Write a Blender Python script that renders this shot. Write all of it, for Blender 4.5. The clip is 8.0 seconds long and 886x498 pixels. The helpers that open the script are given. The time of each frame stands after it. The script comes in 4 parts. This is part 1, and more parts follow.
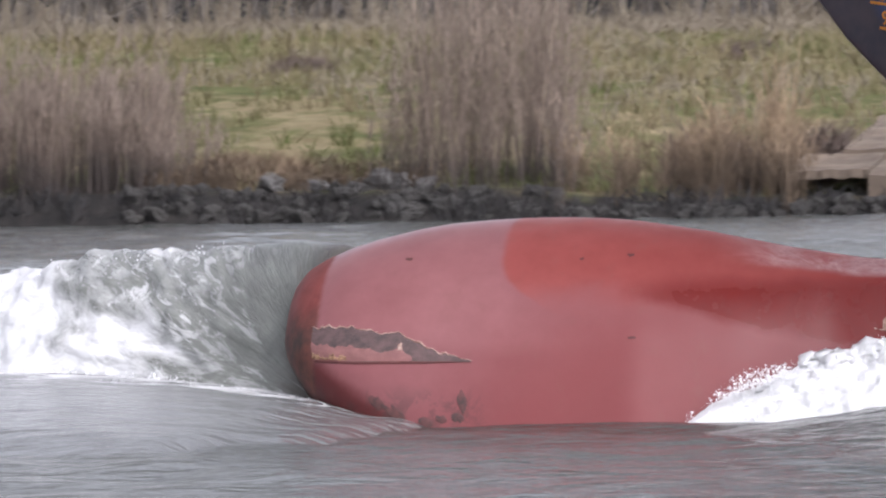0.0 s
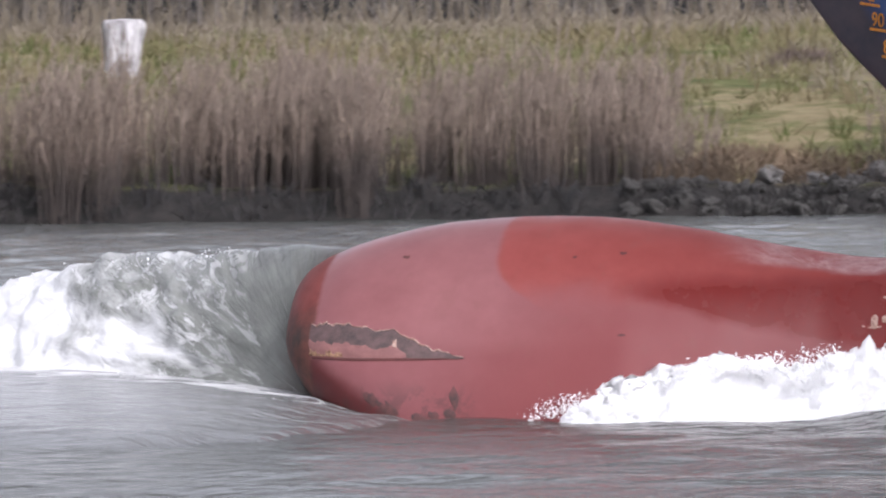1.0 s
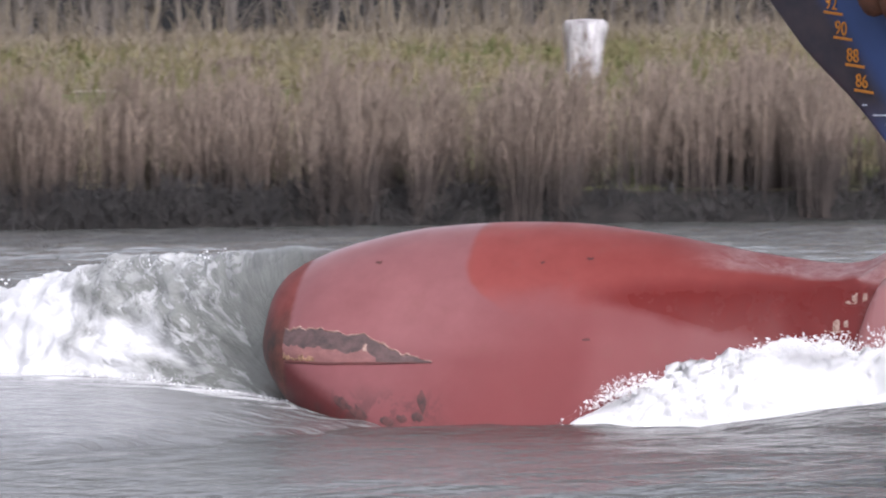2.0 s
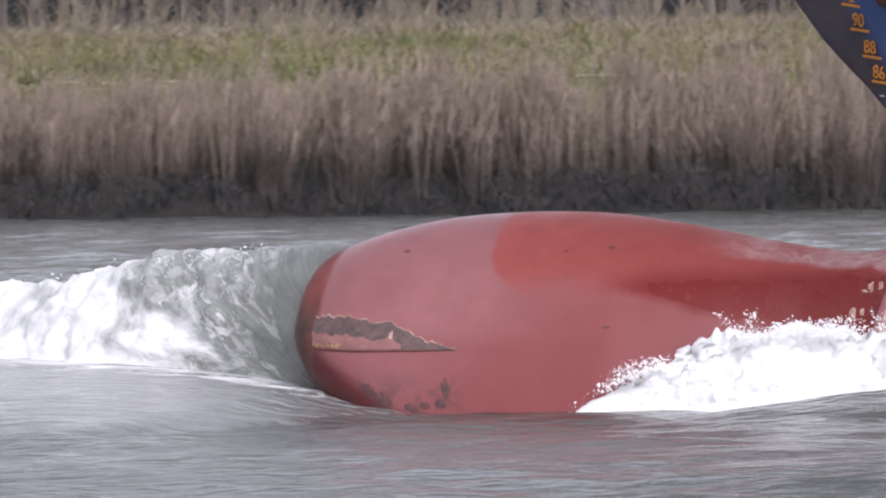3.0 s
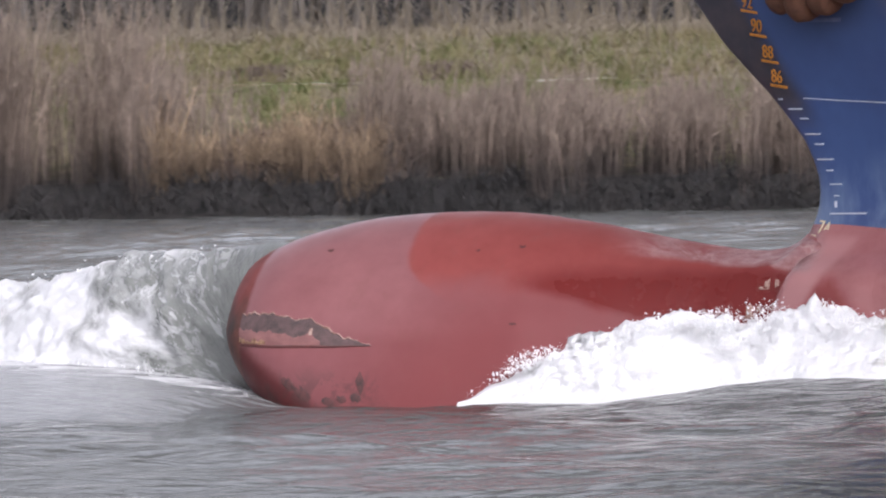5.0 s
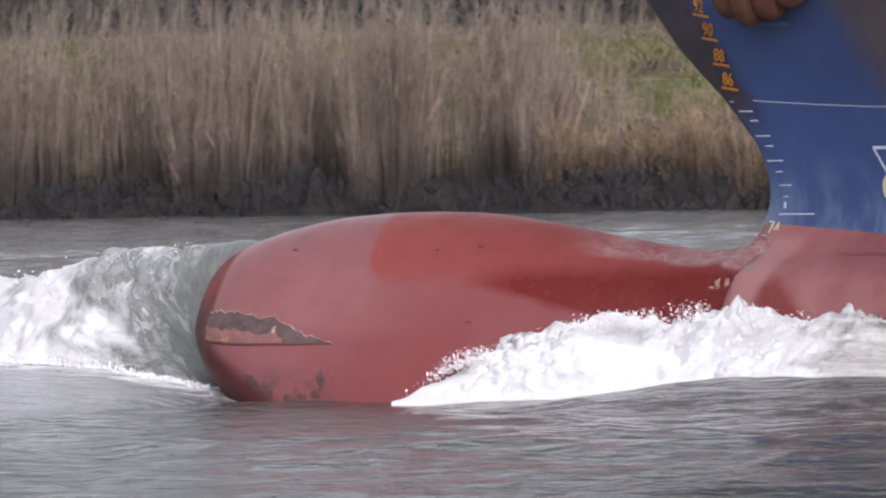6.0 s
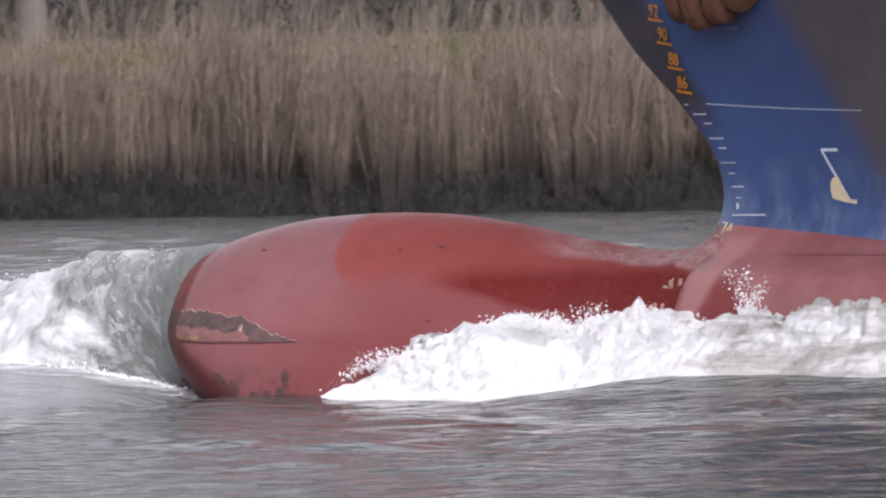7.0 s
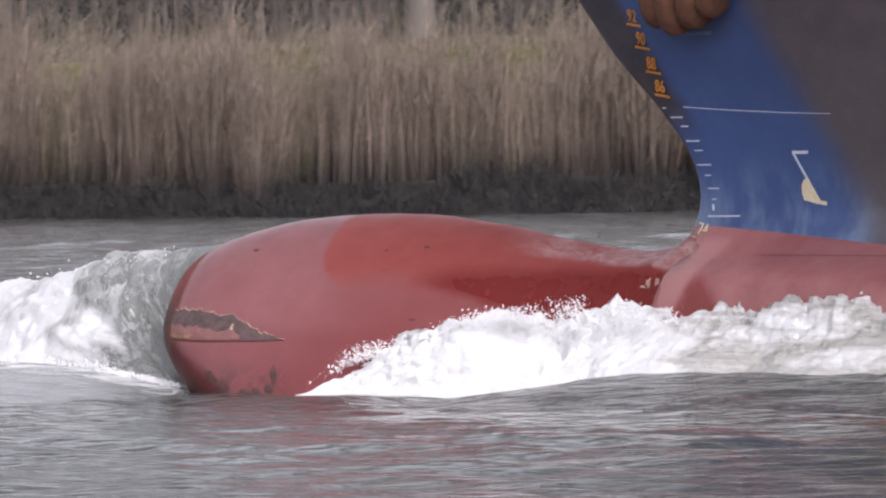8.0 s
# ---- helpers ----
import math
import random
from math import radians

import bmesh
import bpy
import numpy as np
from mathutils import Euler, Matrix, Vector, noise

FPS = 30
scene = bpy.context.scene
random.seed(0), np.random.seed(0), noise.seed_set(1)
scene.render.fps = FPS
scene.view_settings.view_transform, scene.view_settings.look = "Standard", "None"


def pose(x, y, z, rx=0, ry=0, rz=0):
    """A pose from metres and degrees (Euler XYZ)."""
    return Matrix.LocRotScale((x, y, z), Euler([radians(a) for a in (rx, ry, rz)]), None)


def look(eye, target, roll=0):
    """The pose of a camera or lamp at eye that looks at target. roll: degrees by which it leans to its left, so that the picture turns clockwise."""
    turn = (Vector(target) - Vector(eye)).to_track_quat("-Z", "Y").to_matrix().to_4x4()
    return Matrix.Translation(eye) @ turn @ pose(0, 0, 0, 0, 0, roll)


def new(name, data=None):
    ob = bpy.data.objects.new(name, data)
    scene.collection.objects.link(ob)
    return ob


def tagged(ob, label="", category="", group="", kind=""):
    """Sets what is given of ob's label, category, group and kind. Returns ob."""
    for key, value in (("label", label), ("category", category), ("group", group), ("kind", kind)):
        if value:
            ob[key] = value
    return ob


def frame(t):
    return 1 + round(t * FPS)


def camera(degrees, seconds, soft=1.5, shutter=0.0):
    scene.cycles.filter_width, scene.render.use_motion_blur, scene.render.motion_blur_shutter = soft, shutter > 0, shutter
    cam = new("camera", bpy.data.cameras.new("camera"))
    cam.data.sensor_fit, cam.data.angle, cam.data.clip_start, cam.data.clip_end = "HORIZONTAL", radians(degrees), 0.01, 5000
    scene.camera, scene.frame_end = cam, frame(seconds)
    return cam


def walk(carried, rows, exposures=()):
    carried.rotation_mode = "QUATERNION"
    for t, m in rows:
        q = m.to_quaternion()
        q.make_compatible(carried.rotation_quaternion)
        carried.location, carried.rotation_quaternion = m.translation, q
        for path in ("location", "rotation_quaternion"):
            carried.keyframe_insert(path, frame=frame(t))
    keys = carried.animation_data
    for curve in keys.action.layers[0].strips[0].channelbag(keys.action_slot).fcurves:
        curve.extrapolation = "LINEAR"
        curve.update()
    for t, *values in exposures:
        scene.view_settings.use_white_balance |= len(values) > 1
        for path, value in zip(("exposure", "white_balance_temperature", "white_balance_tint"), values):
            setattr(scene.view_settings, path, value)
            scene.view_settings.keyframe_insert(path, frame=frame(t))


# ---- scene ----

EYE = (0.0, 0.0, 2.880)
# seconds, degrees of turn to the left, tilt upward, roll
PAN = [
    (0, 13.265, -1.108, -0.978),
    (0.5, 14.607, -1.105, -0.918),
    (1, 15.789, -1.105, -0.946),
    (1.2, 16.245, -1.102, -0.952),
    (2.3, 18.884, -1.074, -0.984),
    (2.5, 19.409, -1.092, -0.989),
    (3, 20.674, -1.102, -1.049),
    (3.5, 21.834, -1.099, -1.108),
    (4, 22.811, -1.094, -1.169),
    (4.5, 23.827, -1.085, -1.178),
    (5, 24.871, -1.078, -1.226),
    (6.5, 27.831, -1.057, -1.217),
    (7, 28.794, -1.047, -1.244),
    (7.5, 29.758, -1.035, -1.257),
    (8, 30.760, -1.026, -1.258),
]


def aim(t, turn, tilt, roll):
    a, b = radians(turn), radians(tilt)
    way = Vector((-math.sin(a) * math.cos(b), math.cos(a) * math.cos(b), math.sin(b)))
    return t, look(EYE, Vector(EYE) + way * 80, roll)


cam = camera(4.4820, 8.0, soft=2.2, shutter=0.25)
# stops, kelvin and tint of the film
walk(cam, [aim(*row) for row in PAN], [(0, 0.83, 6050, 17), (3, 0.79, 6050, 18), (5, 0.69, 6100, 18), (6.5, 0.54, 6150, 19), (8, 0.57, 6200, 19)])

# ship's reference point on its course: at t seconds x = SHIP_X - SPEED * t
SHIP_X, SHIP_Y, SPEED = -15.625, 81.295, 3.8228

# ---- light ----
SUN_UP, SUN_TURN = 40.0, 130.0   # elevation, and degrees clockwise from north (+y)
world = bpy.data.worlds.new("overcast_sky")
scene.world = world
world.use_nodes = True
wn, wl = world.node_tree.nodes, world.node_tree.links
sky = wn.new("ShaderNodeTexSky")
sky.sky_type, sky.sun_disc = "NISHITA", False
sky.sun_elevation, sky.sun_rotation = radians(SUN_UP), radians(SUN_TURN)
sky.air_density, sky.dust_density, sky.ozone_density = 1.0, 6.0, 1.0
veil = wn.new("ShaderNodeHueSaturation")
veil.inputs["Saturation"].default_value = 0.14
wl.new(sky.outputs[0], veil.inputs["Color"])
wl.new(veil.outputs[0], wn["Background"].inputs["Color"])
wn["Background"].inputs["Strength"].default_value = 0.17
sun = new("sun", bpy.data.lights.new("sun", "SUN"))
sun.data.energy, sun.data.angle, sun.data.color = 1.0, radians(12), (1.0, 0.95, 0.88)
a, b = radians(SUN_TURN), radians(SUN_UP)
sun.matrix_world = look((math.sin(a) * math.cos(b) * 60, math.cos(a) * math.cos(b) * 60, math.sin(b) * 60), (0, 0, 0))


# ---- materials ----
class Mat:
    """A node material under construction: small wrappers round the nodes."""

    def __init__(self, name, rough=0.6, metal=0.0, spec=0.5):
        self.m = bpy.data.materials.new(name)
        self.m.use_nodes = True
        self.n, self.l = self.m.node_tree.nodes, self.m.node_tree.links
        self.bsdf = self.n["Principled BSDF"]
        self.put("Roughness", rough), self.put("Metallic", metal), self.put("Specular IOR Level", spec)

    def put(self, key, value):
        if hasattr(value, "is_linked"):
            self.l.new(value, self.bsdf.inputs[key])
        else:
            self.bsdf.inputs[key].default_value = (*value, 1) if isinstance(value, tuple) else value

    def coords(self, scale=(1, 1, 1), kind="Object"):
        tc, mp = self.n.new("ShaderNodeTexCoord"), self.n.new("ShaderNodeMapping")
        mp.inputs["Scale"].default_value = scale
        self.l.new(tc.outputs[kind], mp.inputs[0])
        return mp.outputs[0]

    def noise(self, scale, detail=4, rough=0.6, stretch=(1, 1, 1), kind="Object", warp=0.0):
        t = self.n.new("ShaderNodeTexNoise")
        t.inputs["Scale"].default_value, t.inputs["Detail"].default_value = scale, detail
        t.inputs["Roughness"].default_value, t.inputs["Distortion"].default_value = rough, warp
        self.l.new(self.coords(stretch, kind), t.inputs["Vector"])
        return t.outputs["Fac"]

    def ramp(self, fac, *stops):
        r = self.n.new("ShaderNodeValToRGB")
        e = r.color_ramp.elements
        while len(e) < len(stops):
            e.new(0.5)
        for k, (p, c) in zip(e, stops):
            k.position, k.color = p, (*c, 1) if isinstance(c, tuple) else (c, c, c, 1)
        self.l.new(fac, r.inputs[0])
        return r.outputs[0]

    def mix(self, fac, a, b, how="MIX"):
        x = self.n.new("ShaderNodeMix")
        x.data_type, x.blend_type = "RGBA", how
        for key, v in ((0, fac), (6, a), (7, b)):
            if hasattr(v, "is_linked"):
                self.l.new(v, x.inputs[key])
            else:
                x.inputs[key].default_value = (*v, 1) if isinstance(v, tuple) else v
        return x.outputs[2]

    def math(self, op, a, b=0.0, clamp=False):
        x = self.n.new("ShaderNodeMath")
        x.operation, x.use_clamp = op, clamp
        for key, v in ((0, a), (1, b)):
            if hasattr(v, "is_linked"):
                self.l.new(v, x.inputs[key])
            else:
                x.inputs[key].default_value = v
        return x.outputs[0]

    def span(self, v, lo, hi):
        """0 at lo, 1 at hi, clamped; lo may be above hi."""
        x = self.n.new("ShaderNodeMapRange")
        x.interpolation_type = "SMOOTHSTEP"
        self.l.new(v, x.inputs[0])
        x.inputs[1].default_value, x.inputs[2].default_value = (lo, hi) if lo < hi else (hi, lo)
        x.inputs[3].default_value, x.inputs[4].default_value = (0, 1) if lo < hi else (1, 0)
        return x.outputs[0]

    def axes(self, kind="Object"):
        s = self.n.new("ShaderNodeSeparateXYZ")
        self.l.new(self.coords(kind=kind), s.inputs[0])
        return s.outputs

    def random(self, island=True):
        if island:
            return self.n.new("ShaderNodeNewGeometry").outputs["Random Per Island"]
        return self.n.new("ShaderNodeObjectInfo").outputs["Random"]

    def bump(self, height, strength=0.4, distance=0.02):
        b = self.n.new("ShaderNodeBump")
        b.inputs["Strength"].default_value, b.inputs["Distance"].default_value = strength, distance
        if self.bsdf.inputs["Normal"].is_linked:
            self.l.new(self.bsdf.inputs["Normal"].links[0].from_socket, b.inputs["Normal"])
        self.l.new(height, b.inputs["Height"])
        self.l.new(b.outputs[0], self.bsdf.inputs["Normal"])
        return self


def water_material():
    k = Mat("canal_water", rough=0.11, spec=0.5)
    k.put("Base Color", k.ramp(k.noise(0.05, kind="Object"), (0.3, (0.045, 0.047, 0.043)), (0.7, (0.062, 0.064, 0.060))))
    k.put("IOR", 1.33)
    x, _, _ = k.axes()
    gust = k.span(k.math("ADD", x, k.math("MULTIPLY", k.noise(0.12, 3), 8.0)), -42, -22)
    k.put("Roughness", k.math("ADD", 0.07, k.math("MULTIPLY", gust, 0.09)))
    k.bump(k.noise(3.4, 2, 0.5, (0.75, 1.0, 1)), 1.0, 0.18)
    k.bump(k.noise(8.5, 3, 0.5, (0.6, 1.0, 1)), 1.0, 0.075)
    return k.m


def swell_material():
    """Canal water before the bow, sky reflection painted in as paler grey, with foam streaks along the foot of the
    wave.
    """
    k = Mat("sky_toned_water", rough=0.16, spec=0.5)
    x, y, z = k.axes()
    ahead = k.math("MULTIPLY", k.math("MAXIMUM", k.math("SUBTRACT", -4.45, x), 0.0), 0.6)
    d = k.math("SUBTRACT", k.math("SUBTRACT", k.math("ADD", y, 0.82), ahead), k.math("MULTIPLY", k.span(x, -4.32, -3.82), 1.1))
    c = k.mix(k.math("MULTIPLY", k.span(d, -6.5, -0.8), k.span(x, -2.6, -4.0)), (0.075, 0.076, 0.074), (0.170, 0.172, 0.172))
    n = k.noise(3.4, 8, 0.72, (0.5, 0.8, 1), warp=0.9)
    foam = k.math("MULTIPLY", k.span(k.math("ADD", n, k.math("MULTIPLY", k.math("MULTIPLY", k.span(d, -1.8, 0.15), k.span(x, -3.4, -4.2)), 0.25)), 0.68, 0.86), 0.9)
    k.put("Base Color", k.mix(foam, c, (0.70, 0.70, 0.70)))
    k.put("Roughness", k.ramp(foam, (0.0, 0.16), (0.7, 0.65)))
    k.put("IOR", 1.33)
    k.bump(k.noise(2.6, 2, 0.5, (0.6, 1.0, 1)), 0.9, 0.09)
    k.bump(k.noise(7.0, 3, 0.5, (0.6, 1.0, 1)), 0.8, 0.05)
    return k.m


def red_paint(name="red_antifouling_paint", faded=False):
    """Antifouling paint: pinkish chalky front with sky sheen painted in higher up, redder amidships, wet dark patch low
    behind the shoulder.
    """
    k = Mat(name, rough=0.42, spec=0.35)
    x, y, z = k.axes()
    wob = k.math("MULTIPLY", k.math("SUBTRACT", k.noise(1.6, 5), 0.5), 0.5)
    xw, zw = k.math("ADD", x, wob), k.math("ADD", z, wob)
    base = k.ramp(k.noise(3.0, 6), (0.3, (0.157, 0.046, 0.048)), (0.7, (0.188, 0.061, 0.063)))
    # paler above mid height: the sky's reflection put into the paint colour
    chalk_sheen = k.ramp(k.noise(2.2, 6, 0.65), (0.3, (0.182, 0.061, 0.063)), (0.7, (0.226, 0.084, 0.086)))
    base = k.mix(k.span(k.math("ADD", z, k.math("MULTIPLY", wob, 0.12)), 0.46, 0.62), base, chalk_sheen)
    red = k.ramp(k.noise(5.0, 6), (0.3, (0.196, 0.038, 0.032)), (0.7, (0.226, 0.049, 0.042)))
    # repainted field behind an almost upright edge, above mid height
    edge = k.math("ADD", x, k.math("MULTIPLY", k.math("SUBTRACT", k.noise(2.0, 3), 0.5), 0.10))
    field = k.math("MULTIPLY", k.span(k.math("SUBTRACT", edge, k.math("MULTIPLY", k.math("POWER", k.math("MAXIMUM", k.math("SUBTRACT", 1.22, z), 0.0), 2.0), 2.6)), -2.98, -2.92), k.span(zw, 0.70, 1.05))
    c = k.mix(field, base, red)
    # redder abaft the shoulder, starting further forward lower down
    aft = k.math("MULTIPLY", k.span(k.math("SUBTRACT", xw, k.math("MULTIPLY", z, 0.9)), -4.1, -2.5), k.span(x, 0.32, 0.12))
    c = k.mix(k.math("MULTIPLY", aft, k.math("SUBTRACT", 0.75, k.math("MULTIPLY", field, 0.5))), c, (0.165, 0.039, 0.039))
    # wet, dark stretch; its aft end also paints the shade at the neck
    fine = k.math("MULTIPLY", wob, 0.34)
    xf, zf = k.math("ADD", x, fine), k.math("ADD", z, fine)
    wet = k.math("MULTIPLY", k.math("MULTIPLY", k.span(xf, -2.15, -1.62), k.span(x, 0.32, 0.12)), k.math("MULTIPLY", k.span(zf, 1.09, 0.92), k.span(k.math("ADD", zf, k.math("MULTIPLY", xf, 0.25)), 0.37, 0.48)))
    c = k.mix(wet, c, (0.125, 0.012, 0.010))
    # low front, wetted dark
    low = k.math("MULTIPLY", k.span(k.math("ADD", xf, k.math("MULTIPLY", zf, 1.5)), -3.46, -3.70), k.span(z, 0.47, 0.455))
    c = k.mix(low, c, (0.082, 0.013, 0.013))
    # nose ahead of a ring: dark red, browner lower down
    nose = k.span(k.math("ADD", x, k.math("MULTIPLY", k.math("SUBTRACT", k.noise(5.0, 5), 0.5), 0.07)), -4.29, -4.35)
    deep = k.ramp(k.noise(5, 5, 0.7), (0.35, (0.120, 0.022, 0.018)), (0.65, (0.175, 0.040, 0.034)))
    low_brown = k.ramp(k.noise(7, 6, 0.7), (0.38, (0.030, 0.017, 0.013)), (0.64, (0.110, 0.034, 0.024)))
    c = k.mix(nose, c, k.mix(k.span(zw, 0.98, 0.62), deep, low_brown))
    grime = k.math("MULTIPLY", k.span(k.noise(6.0, 6, 0.7, (1, 1, 0.5)), 0.55, 0.72), 0.25)
    c = k.mix(grime, c, (0.16, 0.06, 0.05))
    black = k.math("MULTIPLY", k.span(k.noise(4.0, 6, 0.68, (1, 1, 0.7), warp=0.5), 0.47, 0.58), k.math("MULTIPLY", k.span(zw, 0.34, 0.08), k.span(x, -2.7, -3.2)))
    c = k.mix(k.math("MULTIPLY", black, 0.45), c, (0.040, 0.024, 0.021))
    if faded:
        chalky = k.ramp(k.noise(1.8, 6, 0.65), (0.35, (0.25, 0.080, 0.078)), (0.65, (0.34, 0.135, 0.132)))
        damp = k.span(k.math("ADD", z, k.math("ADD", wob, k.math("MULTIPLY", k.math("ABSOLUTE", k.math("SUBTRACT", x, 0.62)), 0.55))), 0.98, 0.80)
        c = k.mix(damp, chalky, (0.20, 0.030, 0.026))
        # paler leading edge of the fairing plate: sky light painted on its forward face
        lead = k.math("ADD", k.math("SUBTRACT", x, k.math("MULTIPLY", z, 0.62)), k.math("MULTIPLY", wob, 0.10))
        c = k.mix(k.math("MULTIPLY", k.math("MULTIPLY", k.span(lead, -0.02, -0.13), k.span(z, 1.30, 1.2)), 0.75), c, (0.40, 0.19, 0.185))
    # pale scuffs along the top of the neck, with sky light painted in
    ridge = k.math("MULTIPLY", k.span(k.math("ADD", zf, k.math("MULTIPLY", x, 0.10)), 0.985, 1.055), k.span(xf, -1.45, -0.65))
    c = k.mix(k.math("MULTIPLY", k.math("MULTIPLY", ridge, k.span(x, 0.45, 0.3)), k.span(k.noise(3.2, 6, 0.7, (0.6, 1, 1.5), warp=1.0), 0.36, 0.56)), c, k.ramp(k.noise(7, 5, 0.7), (0.35, (0.20, 0.080, 0.080)), (0.65, (0.36, 0.23, 0.225))))
    k.put("Base Color", c)
    k.put("Roughness", k.math("SUBTRACT", k.ramp(k.noise(4.0, 4), (0.3, 0.40), (0.7, 0.52)), k.math("MULTIPLY", k.math("SUBTRACT", wet, k.math("MAXIMUM", low, nose)), 0.2)))
    k.put("Coat Weight", k.math("MULTIPLY", k.math("SUBTRACT", 0.45, k.math("MULTIPLY", field, 0.38)), k.math("SUBTRACT", 1.0, k.math("MAXIMUM", k.math("MAXIMUM", wet, k.math("MULTIPLY", aft, 0.85)), k.math("MAXIMUM", nose, k.math("MULTIPLY", low, 0.8))))))
    k.put("Specular IOR Level", k.math("SUBTRACT", 0.35, k.math("MULTIPLY", aft, 0.17)))
    k.put("Coat Roughness", 0.22)
    k.bump(k.noise(1.1, 2), 0.5, 0.05)
    k.bump(k.noise(60, 3), 0.15, 0.004)
    return k.m


def blue_paint():
    k = Mat("blue_topside_paint", rough=0.38)
    x, y, z = k.axes()
    c = k.ramp(k.noise(1.2, 6), (0.3, (0.036, 0.063, 0.172)), (0.7, (0.050, 0.090, 0.224)))
    fade = k.math("MULTIPLY", k.span(k.noise(2.2, 5, 0.65, (1, 1, 0.4)), 0.36, 0.62), k.span(z, 2.0, 1.42))
    c = k.mix(k.math("MULTIPLY", fade, 0.85), c, (0.15, 0.21, 0.33))
    # shade painted brown: a band along the stem, the side abaft the bulb sign
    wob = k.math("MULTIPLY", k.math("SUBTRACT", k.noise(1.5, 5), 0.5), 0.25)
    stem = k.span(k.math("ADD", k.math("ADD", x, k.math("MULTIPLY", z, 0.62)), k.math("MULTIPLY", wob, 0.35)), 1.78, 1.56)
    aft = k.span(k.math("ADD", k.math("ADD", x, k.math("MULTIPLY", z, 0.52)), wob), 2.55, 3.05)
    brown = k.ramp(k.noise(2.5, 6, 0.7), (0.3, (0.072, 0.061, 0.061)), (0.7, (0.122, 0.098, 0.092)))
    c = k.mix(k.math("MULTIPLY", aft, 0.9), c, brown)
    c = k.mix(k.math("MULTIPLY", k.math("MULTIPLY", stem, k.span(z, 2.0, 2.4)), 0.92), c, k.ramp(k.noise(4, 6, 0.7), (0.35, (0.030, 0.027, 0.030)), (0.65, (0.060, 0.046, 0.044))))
    k.put("Base Color", c)
    k.put("Roughness", k.ramp(k.noise(3, 4), (0.3, 0.30), (0.7, 0.46)))
    k.bump(k.noise(0.9, 2), 0.35, 0.05)
    return k.m


def plain(name, c0, c1, scale=8.0, rough=0.7, bump=0.3, dist=0.01, island=False, stretch=(1, 1, 1), metal=0.0):
    k = Mat(name, rough=rough, metal=metal)
    c = k.ramp(k.noise(scale, 5, 0.65, stretch), (0.32, c0), (0.68, c1))
    if island:
        c = k.mix(k.ramp(k.random(), (0.0, 0.0), (1.0, 1.0)), k.mix(0.55, c, c0), k.mix(0.55, c, c1))
    k.put("Base Color", c)
    if bump:
        k.bump(k.noise(scale * 5, 4, 0.6, stretch), bump, dist)
    return k.m


def foam_material(name):
    """Broken white water; streaks of grey-green water show through further aft."""
    k = Mat(name, rough=0.6, spec=0.3)
    x, y, z = k.axes()
    n = k.noise(1.5, 8, 0.66, (0.45, 1, 2.6), warp=0.8)
    w = k.span(k.math("ADD", n, k.math("MULTIPLY", k.span(x, 2.2, -0.9), 0.32)), 0.43, 0.60)
    k.put("Base Color", k.mix(w, (0.45, 0.44, 0.41), (0.77, 0.77, 0.77)))
    k.put("Roughness", k.ramp(w, (0.0, 0.25), (0.6, 0.8)))
    k.bump(k.noise(4.5, 6, 0.7, warp=0.8), 0.6, 0.10)
    k.bump(k.noise(16, 6, 0.72, warp=0.6), 0.6, 0.04)
    return k.m


